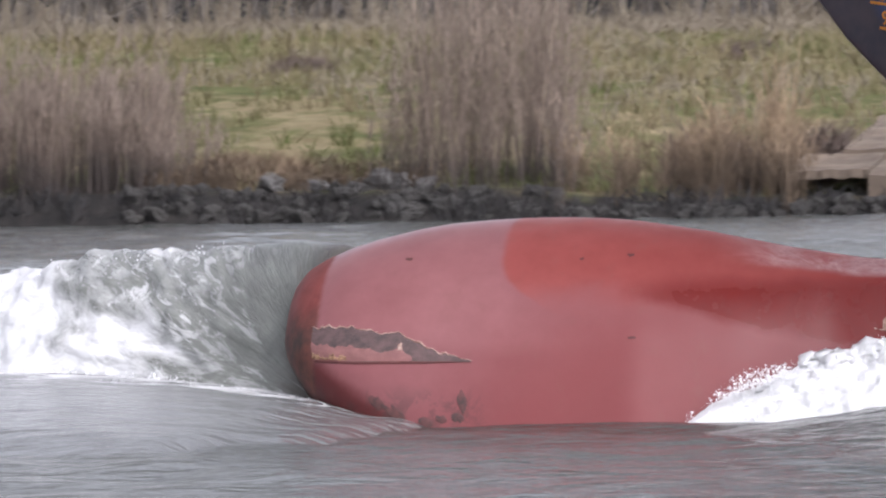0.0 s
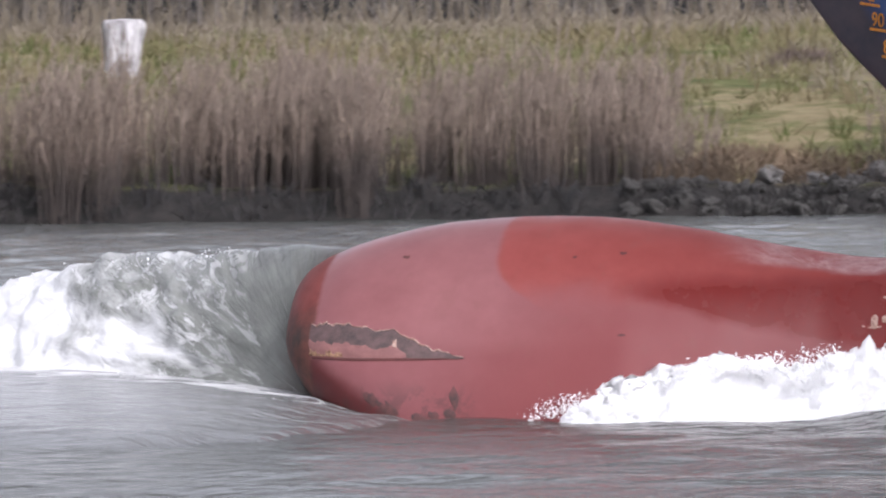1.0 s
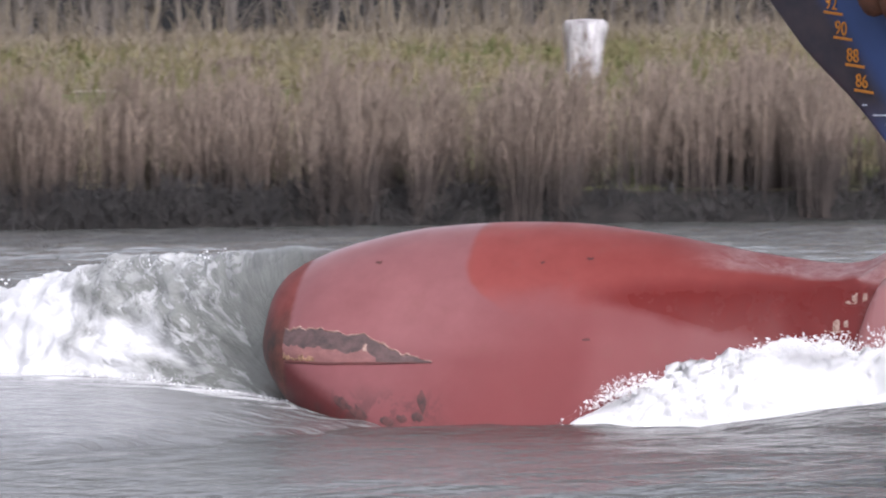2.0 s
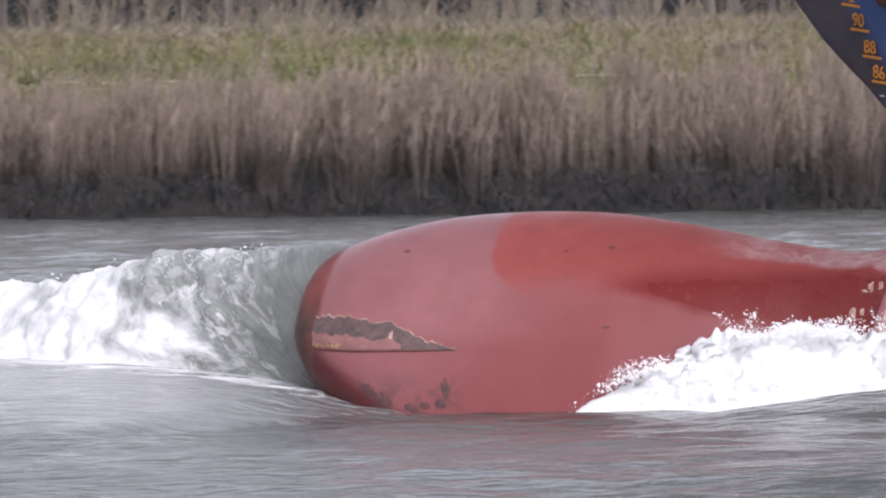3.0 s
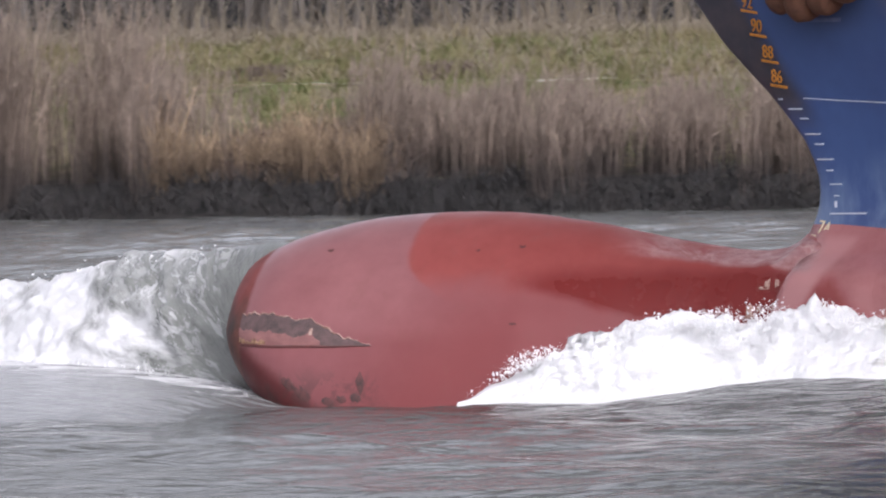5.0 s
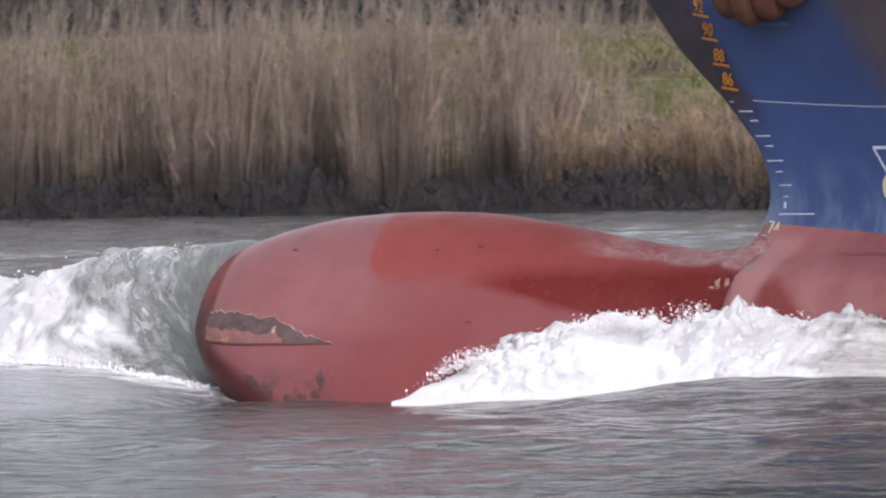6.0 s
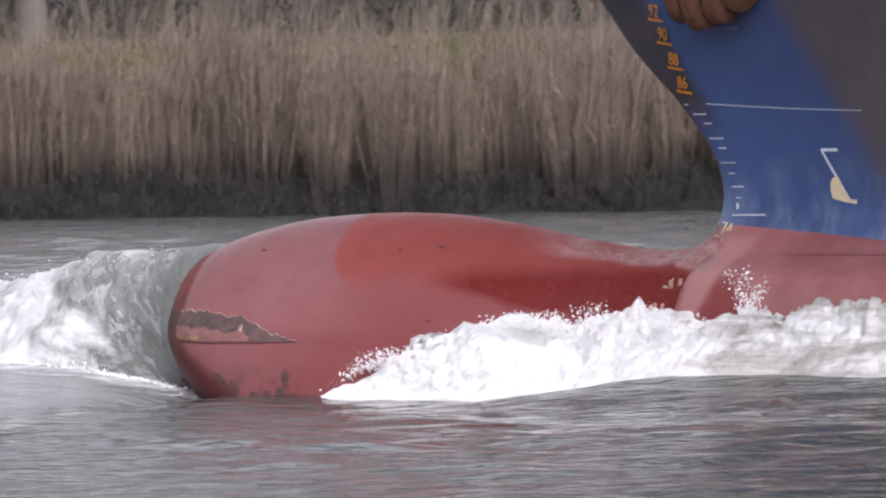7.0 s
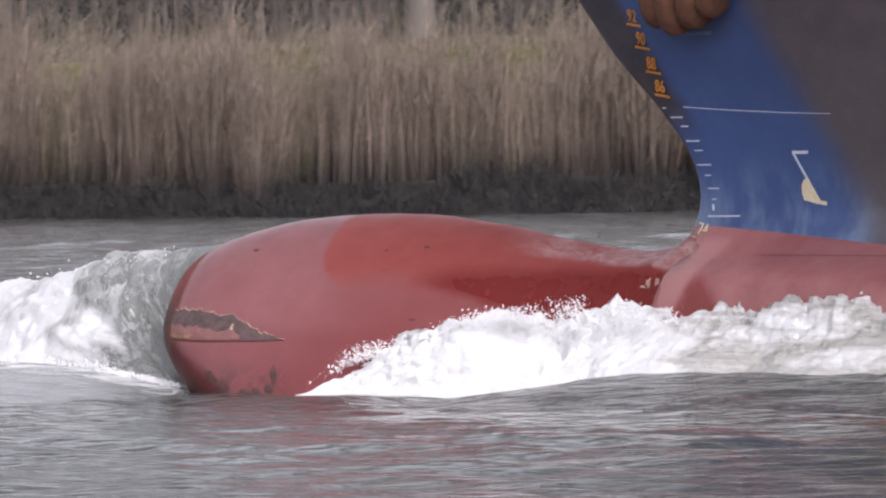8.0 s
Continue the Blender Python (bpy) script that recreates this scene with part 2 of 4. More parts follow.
def bow_wave_material():
    """Glassy green-grey water climbing the bow, breaking into foam ahead of it."""
    k = Mat("bow_wave_water", rough=0.1)
    x, y, z = k.axes()
    lead = k.math("MAXIMUM", k.math("SUBTRACT", -4.15, x), 0.05)
    reach = k.math("SQRT", k.math("ADD", k.math("MULTIPLY", lead, lead), k.math("MULTIPLY", z, z)))
    fan = k.math("ARCTAN2", z, lead)
    flow = k.n.new("ShaderNodeCombineXYZ")
    for key, v in ((0, k.math("MULTIPLY", reach, 0.85)), (1, k.math("MULTIPLY", fan, 4.2)), (2, k.math("MULTIPLY", y, 0.25))):
        k.l.new(v, flow.inputs[key])

    def streaks(scale, detail, rough, warp):
        t = k.n.new("ShaderNodeTexNoise")
        t.inputs["Scale"].default_value, t.inputs["Detail"].default_value = scale, detail
        t.inputs["Roughness"].default_value, t.inputs["Distortion"].default_value = rough, warp
        k.l.new(flow.outputs[0], t.inputs["Vector"])
        return t.outputs["Fac"]

    n = streaks(1.25, 9, 0.66, 0.7)
    ahead = k.span(k.math("ADD", x, k.math("MULTIPLY", z, -0.35)), -5.7, -8.0)
    rim = k.math("MULTIPLY", k.span(fan, 0.55, 0.25), k.span(x, -4.15, -4.5))
    lift = k.math("ADD", k.math("MULTIPLY", ahead, 0.20), k.math("MULTIPLY", rim, 0.20))
    w = k.span(k.math("ADD", n, lift), 0.58, 0.84)
    w = k.math("MAXIMUM", w, k.math("MULTIPLY", k.math("MULTIPLY", k.span(streaks(4.2, 8, 0.7, 1.0), 0.53, 0.61), 0.75), k.span(x, -5.0, -5.8)))
    glass = k.ramp(k.noise(2.5, 5), (0.3, (0.105, 0.110, 0.098)), (0.7, (0.190, 0.196, 0.178)))
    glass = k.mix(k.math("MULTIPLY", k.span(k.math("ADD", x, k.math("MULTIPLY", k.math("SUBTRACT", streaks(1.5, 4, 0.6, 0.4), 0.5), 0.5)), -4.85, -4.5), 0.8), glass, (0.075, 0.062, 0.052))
    aerated = k.ramp(n, (0.35, (0.19, 0.195, 0.175)), (0.62, (0.37, 0.375, 0.355)))
    c = k.mix(k.span(k.math("ADD", x, k.math("MULTIPLY", z, -0.35)), -5.2, -6.7), glass, aerated)
    k.put("Base Color", k.mix(w, c, (0.70, 0.70, 0.70)))
    k.put("Roughness", k.ramp(w, (0.0, 0.14), (0.5, 0.8)))
    k.put("IOR", 1.33)
    k.bump(streaks(4.0, 7, 0.68, 0.5), 0.6, 0.08)
    return k.m


def ground_material():
    k = Mat("grassy_ground", rough=0.95, spec=0.05)
    x, y, z = k.axes()
    green = k.ramp(k.noise(1.3, 6, 0.7), (0.3, (0.048, 0.056, 0.022)), (0.7, (0.112, 0.118, 0.050)))
    dry = k.ramp(k.noise(2.3, 6, 0.7), (0.3, (0.125, 0.100, 0.055)), (0.7, (0.215, 0.180, 0.110)))
    c = k.mix(k.span(k.noise(0.45, 8, 0.72), 0.45, 0.60), green, dry)
    c = k.mix(k.span(y, 212, 219), c, dry)
    mud = k.ramp(k.noise(3.0, 6, 0.7), (0.3, (0.014, 0.014, 0.014)), (0.7, (0.034, 0.031, 0.029)))
    rise = k.math("ADD", k.math("MULTIPLY", k.span(x, -56, -50), 0.14), k.math("MULTIPLY", k.span(x, -39, -37), 0.20))
    c = k.mix(k.span(k.math("ADD", k.math("ADD", z, rise), k.math("MULTIPLY", k.noise(1.2, 4), 0.5)), 1.02, 0.80), c, mud)
    k.put("Base Color", c)
    k.bump(k.noise(3.5, 7, 0.7), 0.9, 0.12)
    return k.m


def reed_material(name, lo, hi, foot_shade):
    """Dry stalks: straw to brown, each blade its own tone, shade among the feet painted to an uneven height."""
    k = Mat(name, rough=0.85, spec=0.2)
    x, y, z = k.axes()
    c = k.ramp(k.random(), (0.0, lo), (0.80, hi), (0.94, tuple(v * 1.15 for v in hi)), (0.98, tuple(v * 1.6 for v in hi)), (1.0, tuple(min(1, v * 2.6) for v in hi)))
    patch = k.ramp(k.noise(0.9, 4, 0.6, (1, 0.5, 0.15)), (0.40, 0.0), (0.62, 1.0))
    c = k.mix(k.math("MULTIPLY", patch, 0.5), c, tuple(v * 0.66 for v in lo))
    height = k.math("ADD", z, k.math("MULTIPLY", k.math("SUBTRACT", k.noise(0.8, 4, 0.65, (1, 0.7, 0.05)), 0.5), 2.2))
    c = k.mix(k.math("MULTIPLY", k.span(height, 1.45, 0.50), 0.88), c, foot_shade)
    k.put("Base Color", c)
    return k.m


def grass_material(name, green, straw, share):
    """Blades: broad patches of green and of dead straw, each blade a little off its neighbours."""
    k = Mat(name, rough=0.9, spec=0.1)
    c = k.mix(k.span(k.noise(0.33, 6, 0.68, (0.6, 1, 1)), share - 0.09, share + 0.09), green, straw)
    c = k.mix(k.ramp(k.random(), (0.0, 0.0), (1.0, 0.55)), c, k.mix(0.5, c, (0.03, 0.03, 0.02), "MULTIPLY"))
    k.put("Base Color", c)
    return k.m


WATER = water_material()
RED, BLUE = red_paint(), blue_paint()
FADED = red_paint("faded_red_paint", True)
GROUND = ground_material()
SWELL = swell_material()
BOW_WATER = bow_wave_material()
FOAM = foam_material("white_foam")
SPRAY = plain("white_spray", (0.84, 0.84, 0.85), (0.90, 0.90, 0.90), 9, 0.5, 0.0)
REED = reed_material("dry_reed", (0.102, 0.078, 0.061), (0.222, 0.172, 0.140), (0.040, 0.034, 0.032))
PLUME = plain("reed_plume", (0.115, 0.087, 0.069), (0.210, 0.166, 0.134), 4, 0.95, 0.0, island=True)
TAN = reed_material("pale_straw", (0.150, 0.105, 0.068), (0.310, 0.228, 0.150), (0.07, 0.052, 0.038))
GRASS = grass_material("grass_blade", (0.084, 0.100, 0.034), (0.174, 0.144, 0.085), 0.47)
STRAW = plain("dead_grass", (0.108, 0.089, 0.062), (0.195, 0.163, 0.117), 0.6, 0.9, 0.0, island=True)
HAY = plain("withered_hay", (0.098, 0.080, 0.058), (0.168, 0.140, 0.103), 0.4, 0.9, 0.0, island=True)
ROOT = plain("rotten_root", (0.012, 0.012, 0.013), (0.036, 0.032, 0.030), 1.2, 0.95, 0.0, island=True)
BRAMBLE = plain("dead_bramble", (0.050, 0.037, 0.031), (0.125, 0.092, 0.076), 3, 0.95, 0.0, island=True)
BARK = plain("bare_twig", (0.066, 0.058, 0.052), (0.132, 0.115, 0.102), 0.8, 0.95, 0.0, island=True)
ROCK = plain("wet_dark_stone", (0.016, 0.015, 0.014), (0.055, 0.050, 0.045), 5, 0.8, 0.8, 0.05)
GREY_ROCK = plain("grey_stone", (0.060, 0.056, 0.053), (0.125, 0.117, 0.112), 5, 0.9, 0.8, 0.04)
CONCRETE = plain("weathered_concrete", (0.070, 0.052, 0.038), (0.140, 0.106, 0.078), 1.2, 0.9, 0.6, 0.02)
CHALK = plain("white_weathered_paint", (0.17, 0.155, 0.155), (0.72, 0.70, 0.71), 8, 0.9, 1.0, 0.08, stretch=(1, 1, 0.2))
ORANGE = plain("orange_mark_paint", (0.42, 0.16, 0.02), (0.58, 0.25, 0.04), 20, 0.7, 0.0)
CREAM = plain("cream_mark_paint", (0.58, 0.50, 0.33), (0.70, 0.62, 0.43), 20, 0.7, 0.0)
PALE = plain("pale_mark_paint", (0.42, 0.47, 0.56), (0.58, 0.62, 0.70), 20, 0.7, 0.0)
RUST = plain("rusty_iron", (0.060, 0.024, 0.014), (0.150, 0.062, 0.032), 6, 0.9, 0.7, 0.02)
SCRAPE = plain("scraped_steel", (0.045, 0.031, 0.030), (0.110, 0.066, 0.063), 11, 0.7, 0.5, 0.01)
RUST_PALE = plain("pale_rust", (0.15, 0.065, 0.045), (0.52, 0.38, 0.32), 26, 0.9, 0.5, 0.01)
DARK = plain("dark_seam", (0.06, 0.018, 0.016), (0.11, 0.03, 0.026), 12, 0.8, 0.2)
FLAKE = plain("rust_flakes", (0.075, 0.030, 0.018), (0.42, 0.26, 0.15), 34, 0.9, 0.5, 0.01)
TAR = plain("black_stain", (0.035, 0.020, 0.018), (0.095, 0.032, 0.030), 14, 0.75, 0.2)
SEAM = plain("painted_seam", (0.13, 0.036, 0.036), (0.18, 0.052, 0.052), 3, 0.6, 0.2)
RUBBED = plain("rubbed_blue_paint", (0.060, 0.090, 0.220), (0.150, 0.185, 0.330), 9, 0.6, 0.0, stretch=(1, 1, 4))
DECK = plain("deck_paint", (0.16, 0.07, 0.05), (0.22, 0.10, 0.07), 2, 0.8, 0.2)
PATH = plain("gravel_path", (0.20, 0.185, 0.145), (0.36, 0.34, 0.28), 6, 0.95, 0.4)


# ---- mesh helpers ----
def mesh_object(name, verts, faces, material, parent=None, label="", smooth=True):
    me = bpy.data.meshes.new(name)
    me.from_pydata([tuple(v) for v in verts], [], faces)
    me.materials.append(material)
    if smooth:
        me.polygons.foreach_set("use_smooth", [True] * len(me.polygons))
    me.update()
    ob = new(name, me)
    ob.parent = parent
    return tagged(ob, label) if label else ob


def part(name, bm, material, parent, label="", smooth=False):
    """One mesh object from a bmesh, under a thing or a part."""
    me = bpy.data.meshes.new(name)
    bm.normal_update()
    bm.to_mesh(me)
    bm.free()
    me.materials.append(material)
    if smooth:
        me.polygons.foreach_set("use_smooth", [True] * len(me.polygons))
    ob = new(name, me)
    ob.parent = parent
    return tagged(ob, label) if label else ob


def grid_faces(rows, cols, close=False, flip=False):
    f = []
    for i in range(rows - 1):
        for j in range(cols if close else cols - 1):
            q = (i * cols + j, i * cols + (j + 1) % cols, (i + 1) * cols + (j + 1) % cols, (i + 1) * cols + j)
            f.append(q[::-1] if flip else q)
    return f


def fbm(x, y, z=0.0, octaves=4):
    return noise.fractal((x, y, z), 0.9, 2.0, octaves)


def smooth01(v):
    v = min(1.0, max(0.0, v))
    return v * v * (3 - 2 * v)


# ---- ground and water ----
EDGE = 166.0   # far waterline


def ground_height(x, y):
    """Canal profile: near bank, bed, muddy far edge, grassy slope, flat field behind."""
    if y < 9:
        return 1.25
    if y < 16:
        return 1.25 - 4.25 * smooth01((y - 9) / 7)
    if y < 160:
        return -3.0
    wob = 0.35 * noise.noise((x * 0.35, 3.1, 0)) + 0.18 * noise.noise((x * 1.1, 9.7, 0))
    e = y - EDGE - wob
    if e < 0:
        return max(-3.0, e * 0.5)
    z = (0.55 - 0.08 * smooth01((x + 54) / 5) - 0.17 * smooth01((x + 38.2) / 1.6)) * smooth01(e / 0.9) + 1.52 * smooth01((e - 0.7) / 14.5) ** 0.9
    if e > 1.0:
        z += (0.07 * fbm(x * 0.5, y * 0.5) + 0.03 * fbm(x * 1.8, y * 1.8)) * min(1, e - 1.0)
    if y > 184:
        z += 0.62 * smooth01((y - 184) / 34)
    return z


def build_ground():
    xs = [-2500, -1200, -600, -300, -200, -150] + [-125 + 0.35 * i for i in range(300)] + [-15, 0, 40, 100, 300, 800, 2500]
    ys = [-2500, -800, -200, -50, 0, 5, 9, 10.5, 12, 13.5, 15, 16, 60, 120, 158, 162, 164.5, 165.4]
    ys += [165.7 + 0.16 * i for i in range(22)] + [169.4 + 0.45 * i for i in range(32)] + [184.5, 186, 188, 191, 195, 200, 207, 215, 225, 240, 260, 300, 400, 700, 1400, 3500]
    verts = [(x, y, ground_height(x, y)) for y in ys for x in xs]
    g = mesh_object("ground", verts, grid_faces(len(ys), len(xs)), GROUND)
    tagged(g, "grassy canal bank with dark muddy edge and flat field", "ground", kind="structure")
    xs = [-2500, -900, -400, -250, -180, -140] + [-125 + 0.26 * i for i in range(460)] + [0, 30, 60, 200, 900, 2500]
    ys = [9, 20, 40, 50, 55] + [58 + 0.13 * i for i in range(260)] + [92 + 0.35 * i for i in range(215)] + [168, 169]
    gx, gy = np.meshgrid(np.array(xs), np.array(ys))
    gz = np.zeros_like(gx)
    rng = np.random.RandomState(12)
    for i in range(70):
        length = 0.55 * (5.0 ** rng.rand())
        turn = rng.normal(math.pi / 2, 0.62)
        k = 2 * math.pi / length
        gz += 0.0150 / k * np.cos(k * (gx * math.cos(turn) + gy * math.sin(turn)) + rng.rand() * 6.28)
    calm = 0.85 + 0.30 * np.sin(gx * 0.33 + 1.1 * np.sin(gy * 0.21)) * np.sin(gy * 0.27 + 0.8 * np.sin(gx * 0.17))
    fade = np.clip((gx + 126) / 4, 0, 1) * np.clip((-5 - gx) / 4, 0, 1) * np.clip((gy - 57) / 2, 0, 1) * np.clip((167 - gy) / 2, 0.3, 1)
    gz *= calm * fade * np.clip(1.25 - (gy - 88) / 60, 0.9, 1.0)
    verts = np.stack([gx, gy, gz], -1).reshape(-1, 3).tolist()
    w = mesh_object("water", verts, grid_faces(len(ys), len(xs)), WATER)
    tagged(w, "rippled grey canal water reflecting an overcast sky", "water", kind="structure")


# ---- ship ----
STEM = [(-3.0, 0.2), (0.0, -0.30), (0.75, -0.06), (1.22, 0.165), (1.29, 0.215), (1.38, 0.265), (1.5, 0.295), (1.62, 0.310), (1.78, 0.290), (2.0, 0.19), (2.12, 0.10), (2.33, -0.06), (2.54, -0.265), (2.72, -0.44), (2.83, -0.53), (3.08, -0.70), (3.3, -0.87), (4.5, -1.98), (6.5, -3.3), (9.0, -4.4), (12.0, -5.2)]


def along(table, v):
    for (a0, b0), (a1, b1) in zip(table, table[1:]):
        if v <= a1:
            u = max(0.0, (v - a0) / (a1 - a0))
            return b0 + (b1 - b0) * u
    return table[-1][1]


def hull_half(x, z):
    """Half breadth of the hull at a station x and height z."""
    d = max(0.0, x - along(STEM, z))
    m = 0.17 + 0.075 * max(0.0, z - 1.5) + 0.16 * smooth01((1.45 - z) / 0.7)
    lin = m * d + 0.012 * d * d
    lin += 0.42 * smooth01(d / 0.17) * smooth01((1.27 - z) / 0.36)
    b = math.sqrt(0.022 * d + lin * lin)
    return 9.0 * math.tanh(b / 9.0)


TOP_LINE = [(-4.70, 0.45), (-4.69, 0.75), (-4.665, 0.92), (-4.62, 1.03), (-4.53, 1.13), (-4.40, 1.205), (-4.2, 1.285), (-4.0, 1.345), (-3.69, 1.415), (-3.456, 1.452), (-3.14, 1.476), (-2.85, 1.488), (-2.60, 1.488), (-2.30, 1.478),
            (-2.06, 1.456), (-1.53, 1.375), (-1.2, 1.307), (-0.9, 1.247), (-0.6, 1.200), (-0.37, 1.164), (-0.15, 1.150), (0.02, 1.172), (0.13, 1.220), (0.20, 1.285), (0.24, 1.295), (0.6, 1.20), (1.5, 0.9)]
LOW = -0.95    # height of the bulb's axis
NECK_RISE = [(-1.4, 0.0), (-1.0, 0.02), (-0.5, 0.07), (0.05, 0.30), (0.4, 0.35)]


def bulb_width(x):
    if x < -3.3:
        u = min(1.0, (-3.3 - x) / 1.40)
        return 1.34 * (1 - u ** 3.5) ** (1 / 3.5)
    return along([(-3.3, 1.34), (-2.6, 1.34), (-1.9, 1.28), (-1.2, 1.06), (-0.5, 0.76), (0.05, 0.52), (0.4, 0.30), (1.5, 0.1)], x)


def bulb_point(x, angle):
    """Skin of the bulb: angle 0 on top, positive towards the camera's side. The neck abaft it is roofed, with a knuckle on each side."""
    top, w = along(TOP_LINE, x), bulb_width(x)
    h = max(0.05, top - LOW) + along(NECK_RISE, x)
    y, z = -w * math.sin(angle), LOW + h * math.cos(angle)
    if x > -1.4:
        z = min(z, top - 0.42 * abs(y) * smooth01((x + 1.6) / 0.9))
    back = 0.42 * max(0.0, (0.62 - z) / 0.62) ** 1.6 * smooth01((-2.6 - x) / 1.9)
    return Vector((x + min(back, 1.6), y, z))


def bulb_at(x, z, out=0.0):
    """The point of the near skin at station x and height z, pushed out along the surface's normal."""
    lo, hi = 0.0, math.pi
    for _ in range(26):
        a = (lo + hi) / 2
        if bulb_point(x, a).z > z:
            lo = a
        else:
            hi = a
    p = bulb_point(x, a)
    du = bulb_point(x + 0.02, a) - bulb_point(x - 0.02, a)
    dv = bulb_point(x, a + 0.02) - bulb_point(x, a - 0.02)
    n = du.cross(dv).normalized()
    if n.y > 0:
        n = -n
    return p + n * out


def skin_patch(name, outline, material, parent, out, label=""):
    """A thin plate lying on the bulb: a strip between a lower and an upper line, both functions of x."""
    xs, lower, upper = outline
    verts, n = [], 5
    for x in xs:
        lo, hi = lower(x), upper(x)
        for j in range(n):
            z = lo + (hi - lo) * j / (n - 1)
            edge = 0.0 if j in (0, n - 1) else out
            verts.append(bulb_at(x, z, 0.003 + edge))
    return mesh_object(name, verts, grid_faces(len(xs), n), material, parent, label)


def text_mesh(name, body, size, m, material, parent):
    cu = bpy.data.curves.new(name, "FONT")
    cu.body, cu.size, cu.extrude, cu.align_x, cu.align_y = body, size, 0.004, "CENTER", "CENTER"
    tmp = new(name, cu)
    bpy.context.view_layer.update()
    me = bpy.data.meshes.new_from_object(tmp.evaluated_get(bpy.context.evaluated_depsgraph_get()))
    bpy.data.objects.remove(tmp)
    me.materials.clear()
    me.materials.append(material)
    ob = new(name, me)
    ob.parent, ob.matrix_basis = parent, m
    return ob


def on_hull(x, z, out=0.008):
    """A pose on the near side of the hull: local x aft along the plating, local y up it, local z outward."""
    p = Vector((x, -hull_half(x, z) , z))
    ax = (Vector((x + 0.05, -hull_half(x + 0.05, z), z)) - Vector((x - 0.05, -hull_half(x - 0.05, z), z))).normalized()
    up = (Vector((x, -hull_half(x, z + 0.05), z + 0.05)) - Vector((x, -hull_half(x, z - 0.05), z - 0.05))).normalized()
    out_way = ax.cross(up).normalized()
    up = out_way.cross(ax)
    m = Matrix((ax, up, out_way)).transposed().to_4x4()
    m.translation = p + out_way * out
    return m


def bar(bm, x0, x1, y0, y1, t=0.004, lean=0.0):
    v = []
    for z in (0, t):
        for x, y in ((x0, y0), (x1, y0), (x1, y1), (x0, y1)):
            v.append(bm.verts.new((x + lean * y, y, z)))
    for q in ((0, 1, 2, 3), (7, 6, 5, 4), (0, 4, 5, 1), (1, 5, 6, 2), (2, 6, 7, 3), (3, 7, 4, 0)):
        bm.faces.new([v[i] for i in q][::-1])


def paint_line(x):
    """Height of the edge between red and blue paint, which sinks a little going aft."""
    return 1.35 - 0.085 * min(2.2, max(0.0, x - 0.5))


def build_ship():
    ship = new("cargo_ship")
    tagged(ship, "cargo ship with a red bulbous bow and blue hull under way", "ship")
    # bulb
    xs = [-4.70 + 1.40 * (1 - math.cos(math.pi / 2 * i / 36)) for i in range(37)] + [-3.3 + 0.10 * i for i in range(1, 30)] + [-0.38 + 0.04 * i for i in range(24)] + [0.8, 1.2, 1.5]
    n = 128
    verts = [bulb_point(x, 2 * math.pi * j / n) for x in xs for j in range(n)]
    faces = grid_faces(len(xs), n, True)
    faces.append(tuple(range(n))[::-1])
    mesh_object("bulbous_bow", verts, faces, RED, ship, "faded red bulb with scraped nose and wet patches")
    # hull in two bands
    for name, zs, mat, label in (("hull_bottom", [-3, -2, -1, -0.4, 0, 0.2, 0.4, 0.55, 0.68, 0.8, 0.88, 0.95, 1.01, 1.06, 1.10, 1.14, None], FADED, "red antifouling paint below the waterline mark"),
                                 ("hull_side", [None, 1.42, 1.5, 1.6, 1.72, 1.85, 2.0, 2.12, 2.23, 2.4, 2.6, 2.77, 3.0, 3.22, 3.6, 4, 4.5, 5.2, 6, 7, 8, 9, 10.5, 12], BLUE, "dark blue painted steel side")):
        ds = [0, 0.01, 0.03, 0.06, 0.1, 0.15, 0.22, 0.3, 0.4, 0.52, 0.65, 0.8, 1, 1.25, 1.5, 1.8, 2.2, 2.7, 3.3, 4, 5, 6, 7.5, 9, 11, 14, 18, 24, 32, 45, 60]
        cols = [-d for d in ds[:0:-1]] + ds
        verts = []
        for level in zs:
            z = level
            s = along(STEM, z or 1.34)
            for c in cols:
                x = s + abs(c)
                z = paint_line(x) if level is None else level
                b = hull_half(x, z)
                verts.append((x, b if c < 0 else -b, z))
        f = grid_faces(len(zs), len(cols))
        w = len(cols)
        f.append(tuple(i * w for i in range(len(zs))) + tuple(i * w + w - 1 for i in range(len(zs) - 1, -1, -1)))
        if name == "hull_bottom":
            f.append(tuple(range(w))[::-1])
        mesh_object(name, verts, f, mat, ship, label)
    deck_x = [-4.9 + 0.5 * i for i in range(120)]
    verts = [v for x in deck_x for v in ((x, hull_half(x, 11.4), 11.4), (x, -hull_half(x, 11.4), 11.4))]
    mesh_object("deck", verts, grid_faces(len(deck_x), 2), DECK, ship, "red-brown painted deck", smooth=False)
    # draft figures with their bars
    for text, x, z in (("92", -0.195, 3.095), ("90", -0.130, 2.905), ("88", -0.050, 2.700), ("86", 0.005, 2.508)):
        m = on_hull(x, z, 0.014) @ pose(0, 0, 0, 0, 0, -9)
        num = text_mesh("draft_figure", text, 0.15, m @ Matrix.Diagonal((0.72, 1, 1, 1)), ORANGE, ship)
        tagged(num, "orange painted draft figure")
        bm = bmesh.new()
        bar(bm, -0.09, 0.14, -0.082, -0.062)
        part("underline", bm, ORANGE, num)
    num = text_mesh("draft_figure", "74", 0.15, on_hull(0.365, 1.318, 0.014) @ pose(0, 0, 0, 0, 0, -9) @ Matrix.Diagonal((0.78, 1, 1, 1)), CREAM, ship)
    tagged(num, "cream painted draft figure")
    bm = bmesh.new()
    bar(bm, -0.14, 0.095, -0.088, -0.066)
